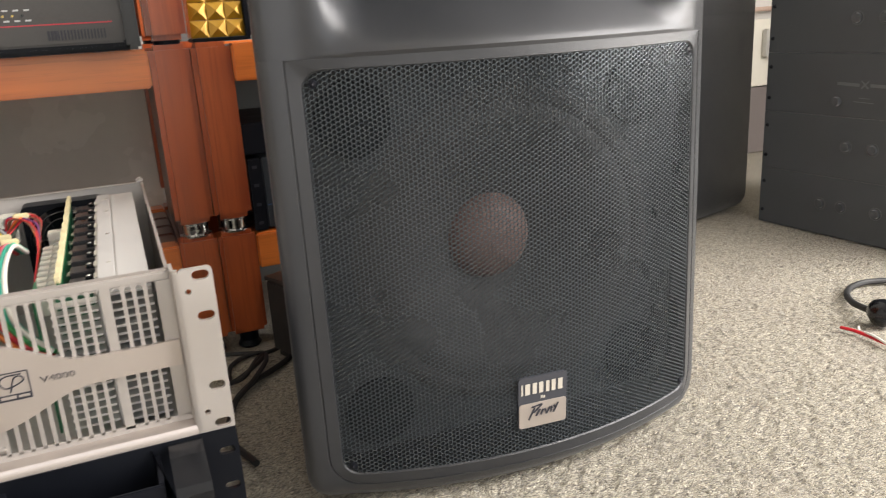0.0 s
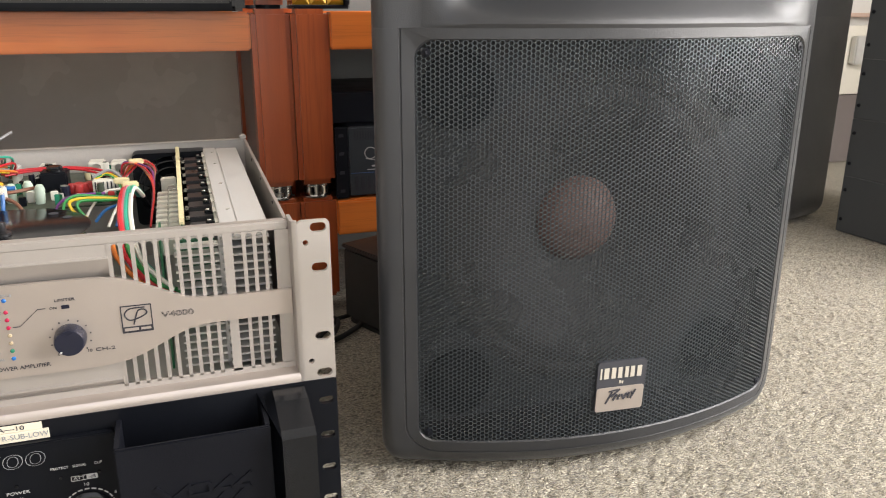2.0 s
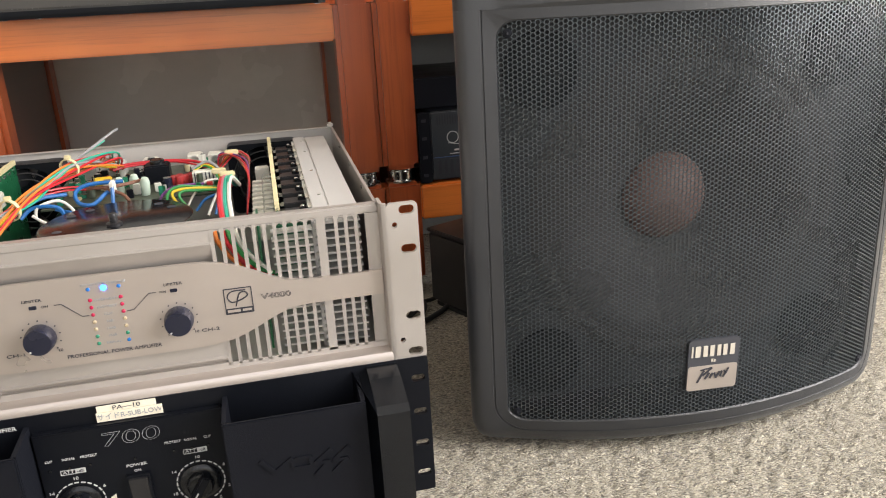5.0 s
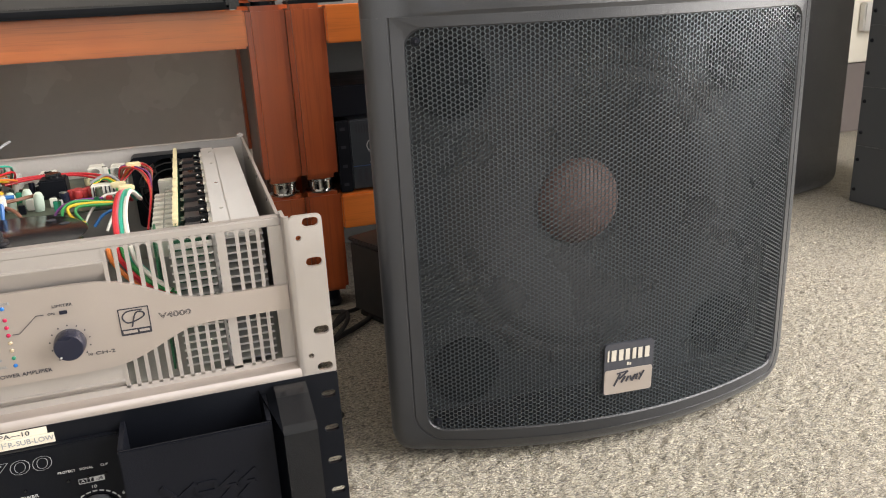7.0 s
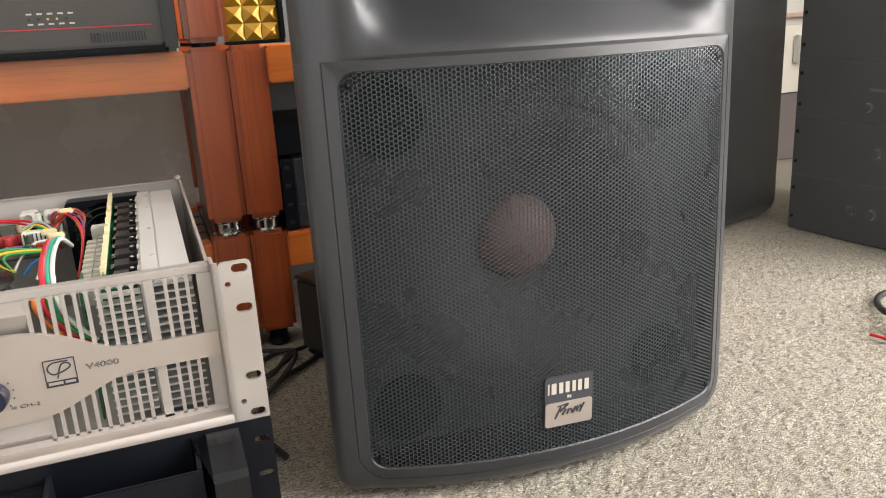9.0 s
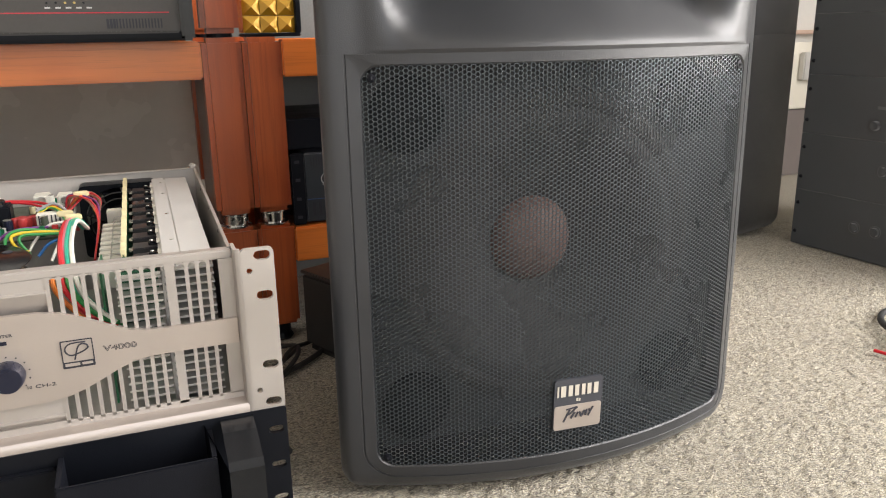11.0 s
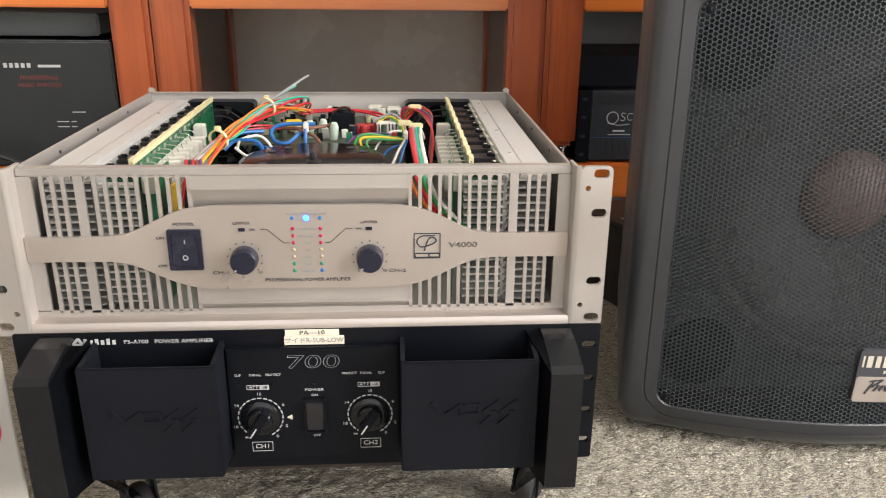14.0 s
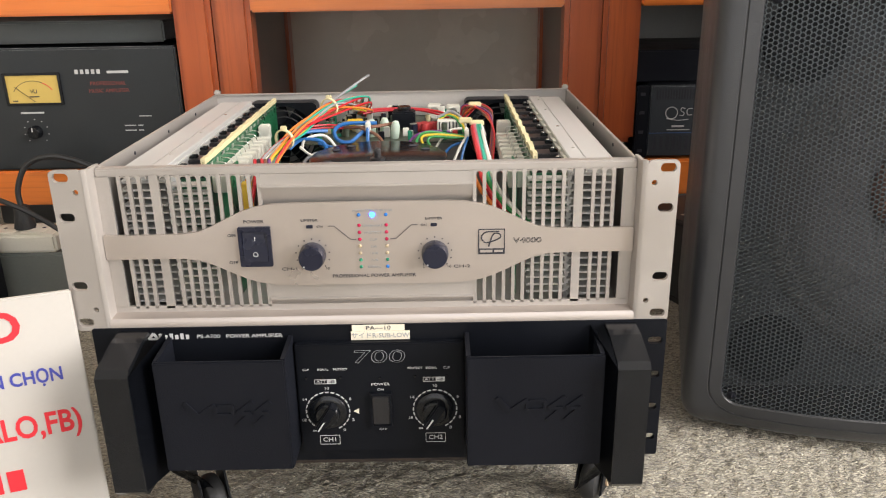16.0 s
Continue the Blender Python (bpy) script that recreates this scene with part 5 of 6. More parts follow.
    def vert(u, z, off, key=None):
        if key is not None and key in index:
            return index[key]
        verts.append((XC + u - ob.location.x, face_y(u, z) + off - ob.location.y, z))
        if key is not None:
            index[key] = len(verts) - 1
        return len(verts) - 1

    rh = pitch * math.sqrt(3) / 2
    for i in range(-int(GH / rh) - 1, int(GH / rh) + 2):
        u = i * rh
        for j in range(int((GZ1 - GZ0) / pitch) + 2):
            z = GZ0 + j * pitch + (i % 2) * pitch / 2
            if not inside(u, z, -0.005):
                continue
            out, mid, low = [], [], []
            for c, s in ga:
                a, b = u + ro * c, z + ro * s
                out.append(vert(a, b, 0.0016, (round(a, 4), round(b, 4))))
                mid.append(vert(u + ri * c, z + ri * s, 0.0016))
                low.append(vert(u + ri * 0.97 * c, z + ri * 0.97 * s, 0.0029))
            for k in range(6):
                n = (k + 1) % 6
                faces.append((out[k], out[n], mid[n], mid[k]))
                faces.append((mid[k], mid[n], low[n], low[k]))
    me = bpy.data.meshes.new("grille")
    me.from_pydata(verts, [], faces)
    me.materials.append(M["grille"])
    gr = new("grille", me)
    gr.parent = ob
    tagged(gr, "black steel grille punched with a honeycomb of holes")
    for u, z in ((-0.2190, 0.4652), (0.2190, 0.4652), (-0.2190, 0.0500), (0.2190, 0.0500)):
        y = face_y(u, z)
        part("grille_screw", turned([(0, 0), (0.0048, 0), (0.0046, 0.0008), (0.0036, 0.0013), (0, 0.0014)], (XC + u, y + 0.0015, z), (1.8 * u, -1, 0), 16), "charcoal", gr, "small dark screw", True)
        part("socket", rod((XC + u - 0.0006 * np.sign(u), y - 0.0004, z), (XC + u, y + 0.0002, z), 0.0016, 8), "ink", gr)
    # badge: dark upper half, cream lower half, with plain strokes for the maker's marks
    bu, bz, bw, bh = -0.0061, 0.0993, 0.0306, 0.0300
    by = face_y(bu, bz) + 0.0005

    c_, s_ = math.cos(-0.032), math.sin(-0.032)

    def on_face(bm):
        for v in bm.verts:
            dx, dz = v.co.x - XC - bu, v.co.z - bz
            v.co.x, v.co.z = XC + bu + dx * c_ - dz * s_, bz + dz * c_ + dx * s_
        return bm

    bd = part("badge", on_face(sheet(rounded(XC + bu - bw, XC + bu + bw, bz - bh * 1.03, bz + bh * 1.03, 0.004, 4), [], by - 0.0015, by + 0.0025)), surface("anthracite_enamel", (0.05, 0.052, 0.062), 0.35, vary=0.06), gr, "two-tone metal badge")
    part("badge_lower", on_face(sheet(rounded(XC + bu - bw + 0.0008, XC + bu + bw - 0.0008, bz - bh, bz - 0.0005, 0.0032, 4), [], by - 0.0021, by - 0.0015)), "champagne", bd, "cream lower half of the badge")

    def strokes(rows, y, mat, name):
        bm = bmesh.new()
        for i, (x0, z0, x1, z1, w) in enumerate(rows):
            v = Vector((x1 - x0, 0, z1 - z0))
            n = Vector((-v.z, 0, v.x)).normalized() * w / 2
            p, q = Vector((XC + bu + x0, y - 0.00008 * i, bz + z0)), Vector((XC + bu + x1, y - 0.00008 * i, bz + z1))
            fc = bm.faces.new([bm.verts.new(k) for k in (p - n, q - n, q + n, p + n)])
            ex = bmesh.ops.extrude_face_region(bm, geom=[fc])
            bmesh.ops.translate(bm, verts=[k for k in ex["geom"] if isinstance(k, bmesh.types.BMVert)], vec=(0, 0.0006, 0))
        part(name, on_face(bm), mat, bd)

    strokes([(x, 0.0105, x, 0.0235, w) for x, w in ((-0.0262, 0.0020), (-0.0195, 0.0060), (-0.0105, 0.0052), (-0.0025, 0.0050), (0.0058, 0.0044), (0.0132, 0.0050), (0.0218, 0.0056))], by - 0.0020, "badge_print", "printed_bar")
    strokes([(-0.0025, 0.0052, -0.0003, 0.0052, 0.0034), (0.0005, 0.0046, 0.0026, 0.0046, 0.0030)], by - 0.0020, "badge_print", "printed_bar")
    strokes([(-0.0180, -0.0205, -0.0105, -0.0062, 0.0022), (-0.0150, -0.0055, -0.0010, -0.0035, 0.0016), (-0.0010, -0.0035, -0.0120, -0.0125, 0.0020), (-0.0090, -0.0170, -0.0040, -0.0095, 0.0024), (-0.0030, -0.0165, 0.0000, -0.0100, 0.0022),
             (0.0020, -0.0100, 0.0040, -0.0165, 0.0020), (0.0040, -0.0165, 0.0085, -0.0090, 0.0020), (0.0095, -0.0155, 0.0110, -0.0085, 0.0020), (0.0135, -0.0080, 0.0150, -0.0110, 0.0018), (0.0190, -0.0055, 0.0130, -0.0165, 0.0018)], by - 0.0027, "ink", "printed_emblem")
    return ob


SPK = loudspeaker()
SECOND = copy_thing(SPK, pose(1.395, 1.075, 0, 0, 0, 120))
tagged(SECOND, "second black moulded loudspeaker standing further back on the carpet")

hinge = Matrix.Translation((XC, Y0, 0))
SPK.matrix_world = hinge @ Matrix.Rotation(radians(YAW), 4, "Z") @ hinge.inverted() @ Matrix.Translation(SPK.location)

# ---- units in the wooden rack ----


def knob(x, y, z, r, d, parent, mat="black_gloss"):
    k = part("knob", turned([(0, 0), (r, 0), (r * 0.95, d * 0.85), (r * 0.8, d), (0, d)], (x, y, z), (0, -1, 0), 24), mat, parent, smooth=True)
    bars([(x, z + 0.2 * r, x, z + 0.85 * r, r * 0.14)], y - d - 0.0004, "white_ink", k, "pointer", 0.0004)
    return k


# amplifier with yellow meters, in the module beside the silver one
MY = 0.682
met = thing("meter_amplifier", (-0.62, 0.85, 0.197), "black hi-fi power amplifier with yellow level meters on the rack", "amplifier")
part("case", box(-0.862, -0.378, MY + 0.012, 1.0, 0.2005, 0.392, 0.003), "black", met)
part("front_plate", box(-0.872, -0.362, MY, MY + 0.012, 0.199, 0.3945, 0.003), surface("satin_black_plate", (0.014, 0.018, 0.021), 0.4, dust=0.35), met, "satin black front plate")
for fx in (-0.80, -0.44):
    part("foot", rod((fx, 0.74, 0.197), (fx, 0.74, 0.2005), 0.016, 16), "rubber", met)
for x0 in (-0.642, -0.752):
    mt = part("meter", sheet(rounded(x0, x0 + 0.092, 0.305, 0.357, 0.002, 3), [rounded(x0 + 0.004, x0 + 0.088, 0.309, 0.353, 0.001, 2)], MY - 0.003, MY), "black_gloss", met, "yellow level meter in a black bezel")
    part("meter_face", box(x0 + 0.004, x0 + 0.088, MY - 0.0012, MY - 0.0002, 0.309, 0.353), "meter", mt, "yellow meter face")
    arc = [(x0 + 0.046 + 0.036 * math.sin(radians(a)), MY - 0.0014, 0.313 + 0.031 * math.cos(radians(a))) for a in range(-62, 63, 8)]
    part("meter_scale", tube(arc, 0.0004, 5, 2), "ink", mt)
    part("red_zone", tube(arc[11:], 0.0007, 5, 2), "sign_red", mt)
    part("needle", tube([(x0 + 0.046, MY - 0.0018, 0.311), (x0 + 0.016, MY - 0.0018, 0.335)], 0.0004, 5, 1), "ink", mt)
    lettering("VU", (x0 + 0.046, MY - 0.0014, 0.327), 0.009, "ink", mt)
    bars([(x0 + 0.038, 0.319, x0 + 0.054, 0.319, 0.0018), (x0 + 0.010, 0.3125, x0 + 0.018, 0.3125, 0.0016)], MY - 0.0016, "ink", mt, "printed_bar")
for kx in (-0.604, -0.714):
    knob(kx, MY, 0.262, 0.0105, 0.014, met)
    for i in range(9):
        a = radians(225 - i * 33.75)
        part("scale_dot", rod((kx + 0.020 * math.cos(a), MY, 0.262 + 0.020 * math.sin(a)), (kx + 0.020 * math.cos(a), MY - 0.0004, 0.262 + 0.020 * math.sin(a)), 0.0010, 8), "white_ink", met)
    bars([(kx - 0.020, 0.293, kx + 0.018, 0.293, 0.0026)], MY - 0.0005, "white_ink", met, "printed_bar")
# maker's mark as plain bars, then the dull red type lines
bars([(-0.523 + i * 0.0088, 0.3535, -0.523 + i * 0.0088, 0.3605, 0.0052) for i in range(5)], MY - 0.0005, "white_ink", met, "maker_mark")
bars([(-0.474, 0.3560, -0.440, 0.3560, 0.0040)], MY - 0.0005, "white_ink", met, "printed_bar")
lettering("PROFESSIONAL", (-0.475, MY - 0.0004, 0.338), 0.0085, "rust_red", met)
lettering("MUSIC AMPLIFIER", (-0.475, MY - 0.0004, 0.3265), 0.0085, "rust_red", met)
bars([(-0.432, 0.285, -0.412, 0.285, 0.0016), (-0.458, 0.270, -0.440, 0.270, 0.0016), (-0.458, 0.262, -0.440, 0.262, 0.0016), (-0.436, 0.270, -0.428, 0.270, 0.0016), (-0.436, 0.262, -0.428, 0.262, 0.0016)], MY - 0.0005, "white_ink", met, "printed_bar")
slab = thing("flat_case", (-0.62, 0.86, 0.395), "flat grey case lying on the metered amplifier", "case")
M["slate_paint"] = surface("slate_paint", (0.09, 0.10, 0.10), 0.5, dust=0.4)
part("case", box(-0.84, -0.40, 0.746, 0.99, 0.3985, 0.4295, 0.003), "slate_paint", slab)
part("front_plate", box(-0.846, -0.394, 0.738, 0.746, 0.3975, 0.432, 0.003), "slate_paint", slab)
part("lid", box(-0.842, -0.398, 0.747, 0.992, 0.4297, 0.432, 0.0008), "slate_paint", slab)
for fx in (-0.81, -0.43):
    part("foot", rod((fx, 0.77, 0.3946), (fx, 0.77, 0.3986), 0.010, 14), "rubber", slab)

# black amplifier beside the loudspeaker
QY = 0.690
qa = thing("rack_amplifier", (0.62, 0.85, 0.197), "black two-channel rack amplifier on the lower beam", "amplifier", "black rack amplifiers")
part("case", box(0.402, 0.840, QY + 0.006, 1.0, 0.2005, 0.3180, 0.002), "black", qa)
pan = part("front_plate", box(0.402, 0.840, QY, QY + 0.006, 0.2015, 0.3180, 0.002), surface("blue_black_paint", (0.030, 0.036, 0.044), 0.4, dust=0.3), qa, "blue-black front plate")
for s, x0 in ((-1, 0.3785), (1, 0.8405)):
    ear = part("rack_ear", box(x0, x0 + 0.0225, QY - 0.003, QY + 0.004, 0.1985, 0.3190, 0.002), "charcoal", qa, "charcoal rack ear")
    for z in (0.212, 0.243, 0.275, 0.305):
        part("ear_slot", box(x0 + 0.007, x0 + 0.015, QY - 0.0036, QY - 0.0030, z - 0.0025, z + 0.0025), "ink", ear)
for fx in (0.45, 0.79):
    part("foot", rod((fx, 0.73, 0.197), (fx, 0.73, 0.2005), 0.014, 16), "rubber", qa)
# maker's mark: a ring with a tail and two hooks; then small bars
part("mark_ring", turned([(0.0090, 0), (0.0104, 0), (0.0104, 0.0005), (0.0090, 0.0005), (0.0090, 0)], (0.4390, QY, 0.2735), (0, -1, 0), 28), "white_ink", pan)
part("mark_tail", tube([(0.4305, QY - 0.0004, 0.2645), (0.4390, QY - 0.0004, 0.2628), (0.4510, QY - 0.0004, 0.2612), (0.4680, QY - 0.0004, 0.2628)], 0.0006, 5, 4), "white_ink", pan)
part("mark_hook", tube([(0.4610, QY - 0.0004, 0.2805), (0.4550, QY - 0.0004, 0.2812), (0.4545, QY - 0.0004, 0.2765), (0.4595, QY - 0.0004, 0.2735), (0.4580, QY - 0.0004, 0.2690), (0.4525, QY - 0.0004, 0.2695)], 0.0007, 5, 4), "white_ink", pan)
part("mark_hook", tube([(0.4730, QY - 0.0004, 0.2800), (0.4665, QY - 0.0004, 0.2800), (0.4640, QY - 0.0004, 0.2745), (0.4670, QY - 0.0004, 0.2695), (0.4725, QY - 0.0004, 0.2705)], 0.0007, 5, 4), "white_ink", pan)
bars([(0.4410, 0.2515, 0.4610, 0.2515, 0.0030), (0.4330, 0.2455, 0.4710, 0.2455, 0.0014)], QY - 0.0005, "white_ink", pan, "printed_bar")
bars([(0.404, 0.2405, 0.838, 0.2405, 0.0010)], QY - 0.0005, surface("blue_stripe", (0.05, 0.12, 0.30), 0.4), pan, "blue_stripe")
for i in range(40):
    part("vent_slot", box(0.412 + i * 0.0105, 0.417 + i * 0.0105, QY - 0.0006, QY + 0.0001, 0.2125, 0.2360), "ink", pan)
for i in range(24):
    part("vent_slot", box(0.412 + i * 0.0045, 0.4145 + i * 0.0045, QY - 0.0006, QY + 0.0001, 0.296, 0.312), "ink", pan)
up2 = thing("flat_amplifier", (0.62, 0.86, 0.319), "flat black unit lying on the rack amplifier", "amplifier")
part("case", box(0.384, 0.83, 0.735, 1.0, 0.3192, 0.3700, 0.003), "black", up2)
part("front_plate", box(0.380, 0.835, 0.729, 0.735, 0.3196, 0.3710, 0.002), "charcoal", up2)

# unit on the middle module
UY = 0.642
ua = thing("top_amplifier", (0.0, 0.80, 0.5005), "dark grey rack unit with a red line, on the wooden beam", "amplifier")
part("case", box(-0.215, 0.240, UY + 0.012, 0.98, 0.5040, 0.640, 0.003), "charcoal", ua)
fp = part("front_plate", box(-0.222, 0.228, UY, UY + 0.012, 0.5120, 0.640, 0.003), surface("warm_dark_paint", (0.060, 0.055, 0.050), 0.4, dust=0.4), ua, "dark warm grey front plate")
part("base_rail", box(-0.222, 0.236, UY - 0.004, UY + 0.012, 0.5012, 0.5120, 0.004), "black", ua)
part("end_cap", box(0.228, 0.2465, UY - 0.008, UY + 0.030, 0.5012, 0.640, 0.004), "black_gloss", ua, "glossy black end cap")
part("red_line", box(-0.220, 0.214, UY - 0.0006, UY, 0.5400, 0.5415), "red_line", fp, "thin red line")
for i in range(18):
    part("vent_slot", box(0.130 + i * 0.0042, 0.132 + i * 0.0042 + (0.0015 if i < 3 else 0), UY - 0.0005, UY + 0.0001, 0.5195, 0.5325), "ink", fp)
for z in (0.5475, 0.561):
    bars([(0.055 + i * 0.013, z, 0.062 + i * 0.013, z, 0.0022) for i in range(5)], UY - 0.0005, "white_ink", fp, "printed_bar")
for i in range(5):
    part("lamp", rod((0.058 + i * 0.0115, UY + 0.001, 0.554), (0.058 + i * 0.0115, UY - 0.001, 0.554), 0.0016, 10), "meter" if i in (2, 3) else "black_gloss", fp)
# amber block on the neighbouring module
am = thing("amber_lantern", (0.36, 0.72, 0.5045), "amber faceted glass block in a dark frame on the rack", "lantern")
fr = part("frame", box(0.322, 0.412, 0.690, 0.760, 0.5046, 0.5100, 0.002), "charcoal", am, "dark frame")
for x in (0.404,):
    part("frame_post", box(x, x + 0.008, 0.690, 0.760, 0.5100, 0.640, 0.001), "charcoal", am)
for i in range(3):
    for j in range(5):
        x0, z0 = 0.323 + i * 0.027, 0.5105 + j * 0.026
        bm = box(x0, x0 + 0.0262, 0.697, 0.755, z0, z0 + 0.0252)
        c = bmesh.ops.poke(bm, faces=[f for f in bm.faces if f.normal.y < -0.9])["verts"]
        for v in c:
            v.co.y -= 0.008
        part("facet", bm, "amber", am)

# ---- on the carpet beside the rack ----
bx = thing("adapter_box", (0.42, 0.55, 0.012), "black power adapter box with printed labels, tipped beside the loudspeaker", "adapter")
m = pose(0.470, 0.590, 0.0775, 0, 0, 24)


def placed(bm, mm):
    bmesh.ops.transform(bm, verts=bm.verts, matrix=mm)
    return bm


part("case", placed(box(-0.072, 0.072, -0.055, 0.075, -0.066, 0.055, 0.004), m), "rubber", bx)
part("lid", placed(box(-0.074, 0.074, -0.057, 0.077, 0.055, 0.061, 0.002), m), surface("worn_black_lid", (0.035, 0.034, 0.034), 0.5, vary=0.3), bx)
for k in range(4):
    part("printed_bar", placed(box(-0.052, -0.012 - 0.006 * (k % 2), -0.045 + k * 0.010, -0.041 + k * 0.010, 0.0610, 0.0614), m), "cream", bx)
for k in range(3):
    part("printed_bar", placed(box(-0.060 + k * 0.030, -0.045 + k * 0.030, -0.0575, -0.0548, 0.040, 0.045), m), "grey_ink", bx)
part("side_panel", placed(box(-0.058, 0.058, -0.0565, -0.0548, -0.045, 0.026, 0.0005), m), surface("maroon_print", (0.055, 0.028, 0.028), 0.5), bx)
part("foot", placed(box(-0.066, 0.066, -0.050, 0.070, -0.0785, -0.066, 0.003), m), "rubber", bx)


def cable(name, pts, r, label, mat="rubber"):
    c = thing(name, pts[0], label, "cable", "black cables on the carpet")
    part("cord", tube(pts, r, 10, 8), mat, c)
    return c


cable("power_cable", [(0.430, 0.620, 0.030), (0.395, 0.600, 0.006), (0.360, 0.563, 0.006), (0.320, 0.530, 0.006), (0.285, 0.475, 0.006), (0.265, 0.380, 0.006), (0.285, 0.300, 0.006)], 0.0045, "thick black power cable lying across the carpet")
cable("signal_cable", [(0.405, 0.640, 0.030), (0.385, 0.640, 0.008), (0.345, 0.600, 0.016), (0.312, 0.545, 0.012), (0.292, 0.555, 0.005), (0.300, 0.610, 0.005), (0.330, 0.640, 0.005), (0.355, 0.620, 0.012), (0.348, 0.570, 0.016), (0.310, 0.510, 0.010), (0.27, 0.46, 0.005)], 0.0036, "black cable looped on the carpet beside the rack")
cable("speaker_cable", [(0.295, 0.665, 0.005), (0.330, 0.650, 0.005), (0.352, 0.625, 0.010), (0.345, 0.590, 0.014), (0.300, 0.545, 0.010), (0.24, 0.52, 0.005)], 0.0034, "black cable looped on the carpet beside the rack")
lead = cable("plug_lead", [(1.50, 0.335, 0.006), (1.455, 0.352, 0.006), (1.414, 0.366, 0.006), (1.372, 0.360, 0.006), (1.336, 0.338, 0.007), (1.305, 0.302, 0.010), (1.285, 0.262, 0.016), (1.276, 0.235, 0.020)], 0.0055, "thick black lead with a round plug and bare coloured ends")
part("plug", turned([(0, 0), (0.014, 0.001), (0.021, 0.008), (0.023, 0.020), (0.018, 0.034), (0.008, 0.042), (0, 0.043)], (1.272, 0.205, 0.022), (0.25, 0.97, 0.05), 24), "black_gloss", lead, "round black plug", True)
part("red_core", tube([(1.208, 0.242, 0.006), (1.214, 0.220, 0.006), (1.216, 0.195, 0.005), (1.214, 0.160, 0.005), (1.222, 0.110, 0.004)], 0.0026, 7, 6), WIRE["red"], lead, "red insulated core")
part("white_core", tube([(1.228, 0.226, 0.008), (1.220, 0.216, 0.006), (1.216, 0.190, 0.009), (1.210, 0.156, 0.007), (1.216, 0.108, 0.004)], 0.0022, 7, 6), WIRE["white"], lead, "white insulated core")
# extension strip with a plug
st = thing("extension_strip", (-0.66, 0.62, 0.0), "ivory extension strip on a grey box, black plug inserted", "socket strip")
part("strip", box(-0.90, -0.552, 0.575, 0.640, 0.088, 0.118, 0.004), "ivory", st)
for i in range(7):
    so = part("socket_plate", box(-0.885 + i * 0.046, -0.847 + i * 0.046, 0.582, 0.632, 0.118, 0.1205, 0.001), "ivory", st)
    for dx in (-0.008, 0.008):
        part("socket_hole", rod((-0.866 + i * 0.046 + dx, 0.607, 0.1204), (-0.866 + i * 0.046 + dx, 0.607, 0.1210), 0.0030, 10), "ink", so)
pl = part("plug", rod((-0.612, 0.607, 0.1206), (-0.612, 0.607, 0.158), 0.0165, 20, 0.011, bevel=0.002), "rubber", st, "black mains plug")
part("cord", tube([(-0.612, 0.607, 0.150), (-0.614, 0.612, 0.185), (-0.596, 0.620, 0.222), (-0.556, 0.628, 0.232), (-0.505, 0.640, 0.212), (-0.455, 0.655, 0.170), (-0.42, 0.66, 0.120), (-0.40, 0.66, 0.04)], 0.0045, 9, 8), "rubber", pl)
part("second_cord", tube([(-0.74, 0.600, 0.150), (-0.70, 0.58, 0.190), (-0.63, 0.56, 0.185), (-0.56, 0.56, 0.150), (-0.50, 0.57, 0.09), (-0.47, 0.58, 0.02)], 0.0040, 9, 8), "rubber", st)
part("box", box(-0.92, -0.535, 0.572, 0.650, 0.0, 0.088, 0.004), surface("grey_green_paint", (0.16, 0.17, 0.155), 0.55), st, "grey-green box under the strip")
tw = thing("dark_case", (-0.70, 0.50, 0.0), "tall dark case standing beside the extension strip", "case")
part("shell", box(-0.86, -0.628, 0.44, 0.555, 0.0, 0.138, 0.006), "black", tw)

# ---- placard leaning by the amplifiers ----
sg = thing("placard", (-0.33, -0.045, 0.0), "white placard with red and blue lettering standing on the carpet", "sign")
sm = pose(-0.2375, -0.010, 0.0, 0, 0, 20)
part("board", placed(box(-0.30, 0.0, 0.0, 0.005, 0.002, 0.2590, 0.001), sm), "sign_white", sg, "glossy white board")


def sign_text(body, right, z, size, mat, wide=1.0):
    c = lettering(body, (0, 0, 0), size, mat, None, align='RIGHT', turn=(90, 0, 0), wide=wide, depth=0.0002, bold=0.02)
    c.data.transform(Matrix.Translation(-Vector(sg.location)) @ sm @ pose(right, -0.0004, z))
    c.parent = sg
    return c


sign_text("O", -0.0385, 0.2345, 0.036, "sign_red", 1.05)
sign_text("ỂN CHỌN", -0.0160, 0.1890, 0.0165, "sign_blue", 0.80)
sign_text("ALO,FB)", -0.0085, 0.1450, 0.0285, "sign_red", 0.74)
for k in range(6):
    part("printed_bar", placed(box(-0.0725 - k * 0.017, -0.0600 - k * 0.017, -0.0007, 0.0, 0.0885, 0.1080), sm), "sign_red", sg)
for k in range(5):
    part("printed_bar", placed(box(-0.030 - k * 0.02, -0.014 - k * 0.02, -0.0007, 0.0, 0.046, 0.056), sm), "sign_blue", sg)

# ---- stack of black amplifiers by the window ----


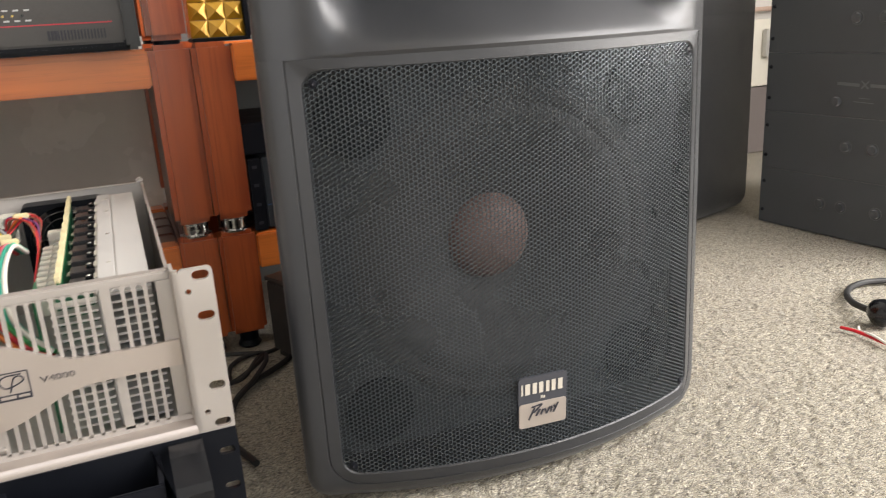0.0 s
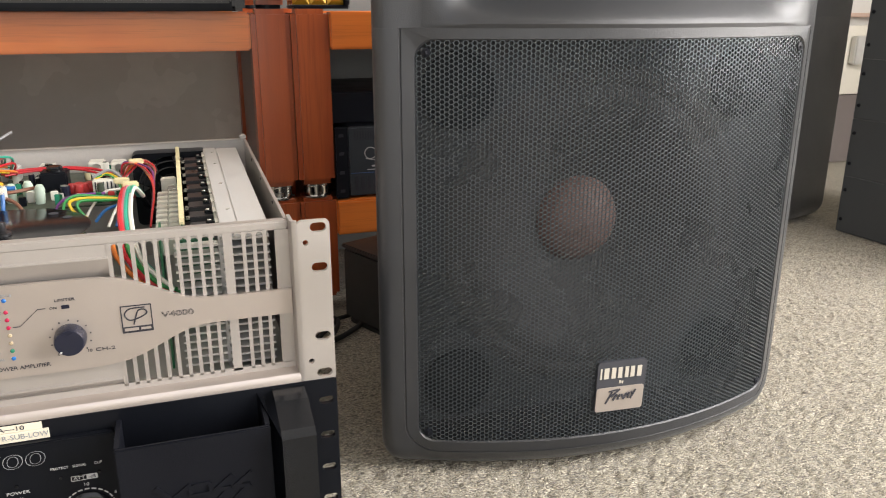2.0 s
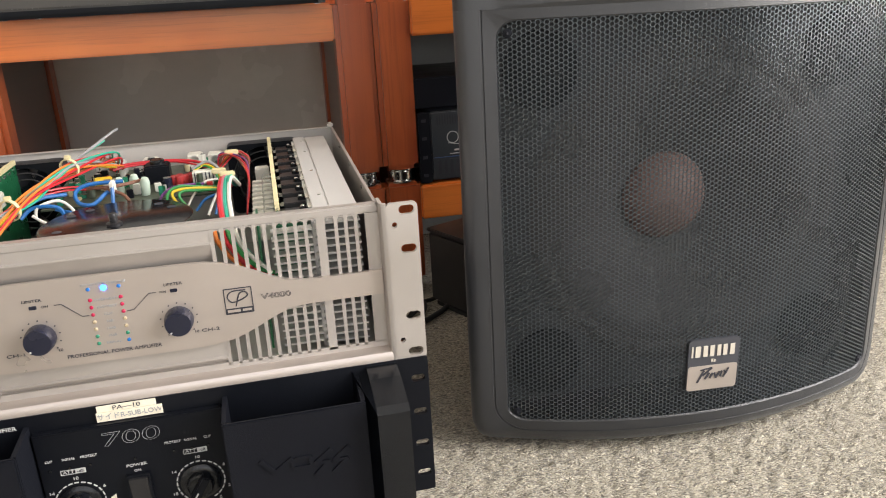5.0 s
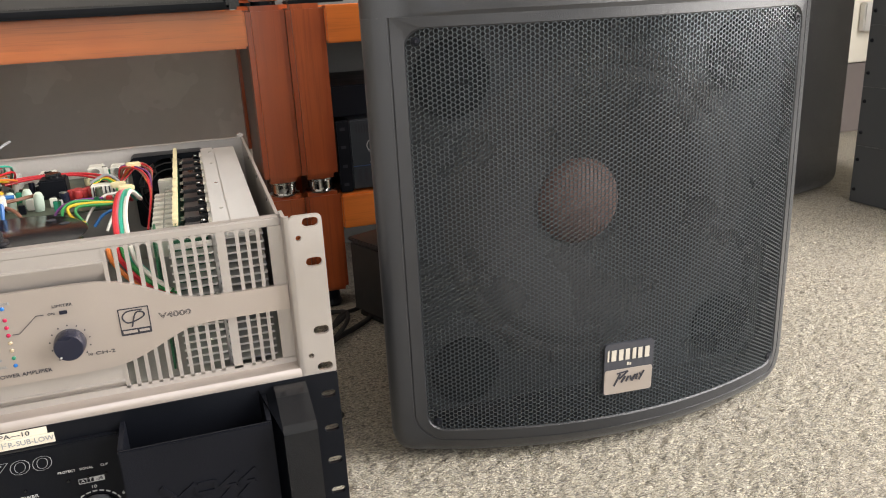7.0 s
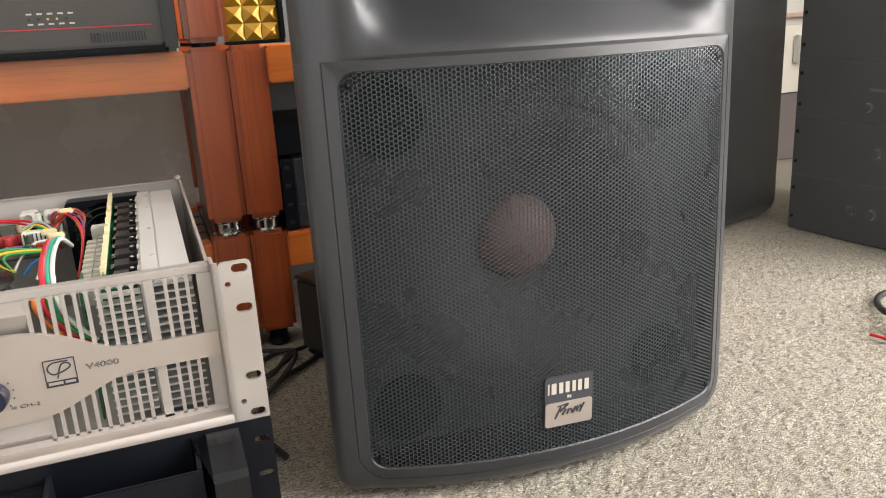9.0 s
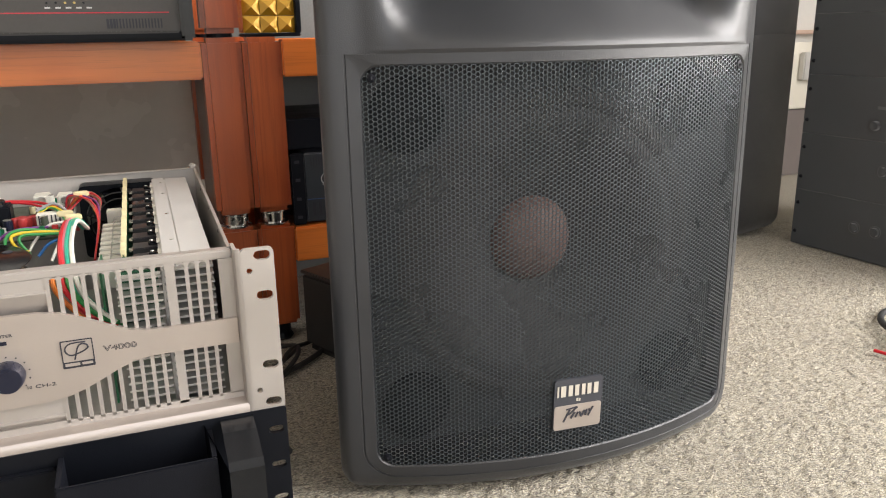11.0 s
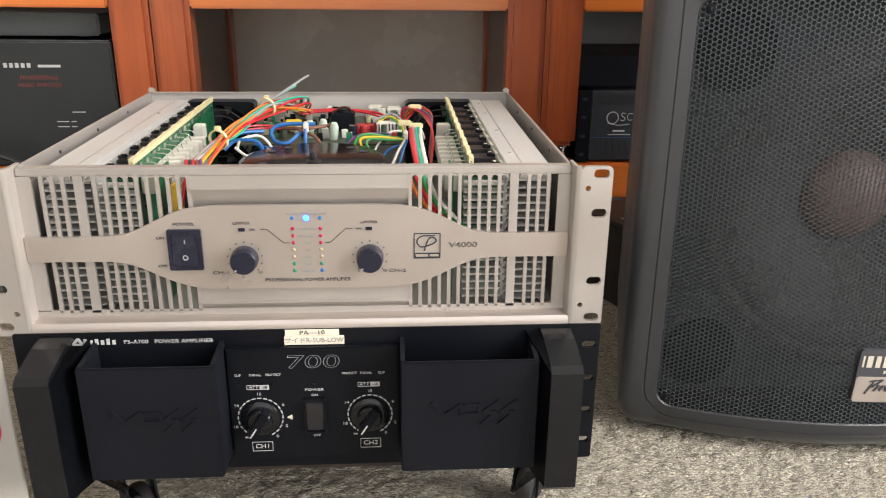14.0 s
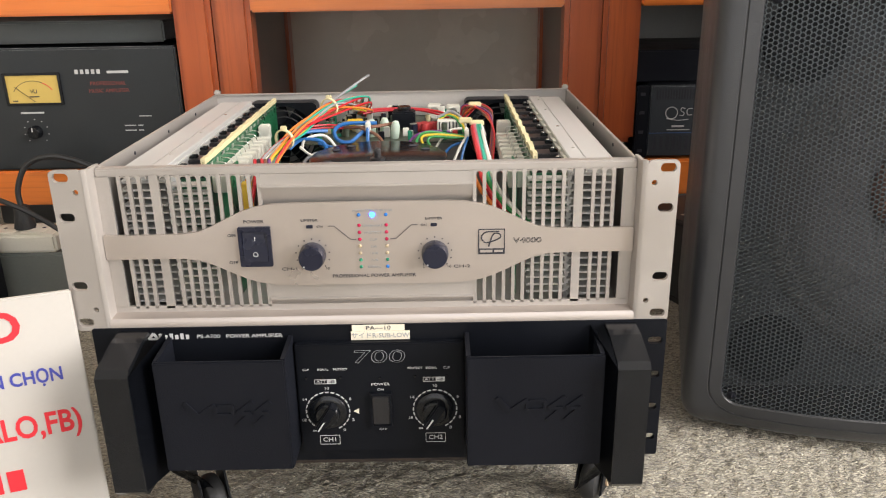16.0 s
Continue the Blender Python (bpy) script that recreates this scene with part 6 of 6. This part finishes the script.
def stacked(z0, style):
    ob = thing("stacked_amplifier", (0, 0, 0), "black rack amplifier in a stack, pale glare haze put into its colour", "amplifier", "stacked black amplifiers")
    h = 0.1328
    part("case", box(-0.215, 0.215, 0.004, 0.40, 0.001, h, 0.0008), "hazy", ob)
    pan = part("front_plate", box(-0.2413, 0.2413, 0.0, 0.005, 0.0, h, 0.0008), "hazy", ob, "black front plate, paled by haze put into its colour")
    for s in (-1, 1):
        for z in (0.03, 0.10):
            part("rack_screw", turned([(0, 0), (0.0045, 0), (0.003, 0.0025), (0, 0.003)], (s * 0.232, 0, z), (0, -1, 0), 12), "charcoal", ob, smooth=True)
    if style == 0:
        bars([(-0.062, 0.070, -0.012, 0.068, 0.0065), (0.012, 0.068, 0.082, 0.066, 0.0065)], -0.0005, "dim_ink", pan, "maker_mark")
        for a in (45, 135):
            c, s_ = 0.011 * math.cos(radians(a)), 0.011 * math.sin(radians(a))
            bars([(-c, 0.069 - s_, c, 0.069 + s_, 0.003)], -0.0006, "dim_ink", pan, "maker_mark")
        for kx in (-0.060, 0.060):
            part("level_knob", turned([(0, 0), (0.010, 0), (0.009, 0.010), (0, 0.011)], (kx, 0, 0.032), (0, -1, 0), 20), "hazy", pan)
        bars([(-0.022, 0.034, 0.022, 0.032, 0.0016), (-0.012, 0.042, 0.012, 0.041, 0.0014)], -0.0005, "dim_ink", pan, "printed_bar")
    else:
        for kx in (-0.03, 0.03) if style == 1 else (-0.08, -0.03, 0.05):
            part("level_knob", turned([(0, 0), (0.010, 0), (0.009, 0.006), (0, 0.007)], (kx, 0, 0.070), (0, -1, 0), 20), "hazy", pan)
            part("knob_ring", turned([(0.0125, 0), (0.0138, 0), (0.0138, 0.0006), (0.0125, 0.0006), (0.0125, 0)], (kx, 0, 0.070), (0, -1, 0), 24), "dim_ink", pan)
        bars([(0.10, 0.10, 0.14, 0.10, 0.004)], -0.0005, "dim_ink", pan, "printed_bar")
    ob.matrix_world = pose(1.6235, 0.571, z0, 0, 0, -84.5)
    return ob


M["dim_ink"] = surface("dim_grey_print", (0.13, 0.14, 0.15), 0.6, vary=0.1, bump=0)
# glare haze over the stack is put into this paler colour and sheen
M["hazy"] = surface("hazy_black_paint", (0.055, 0.062, 0.070), 0.6, vary=0.2, grain=300, stain=6, bump=0.1, dust=0.8)
for k, style in enumerate((2, 1, 0, 1, 2)):
    stacked(0.0005 + k * 0.1330, style)
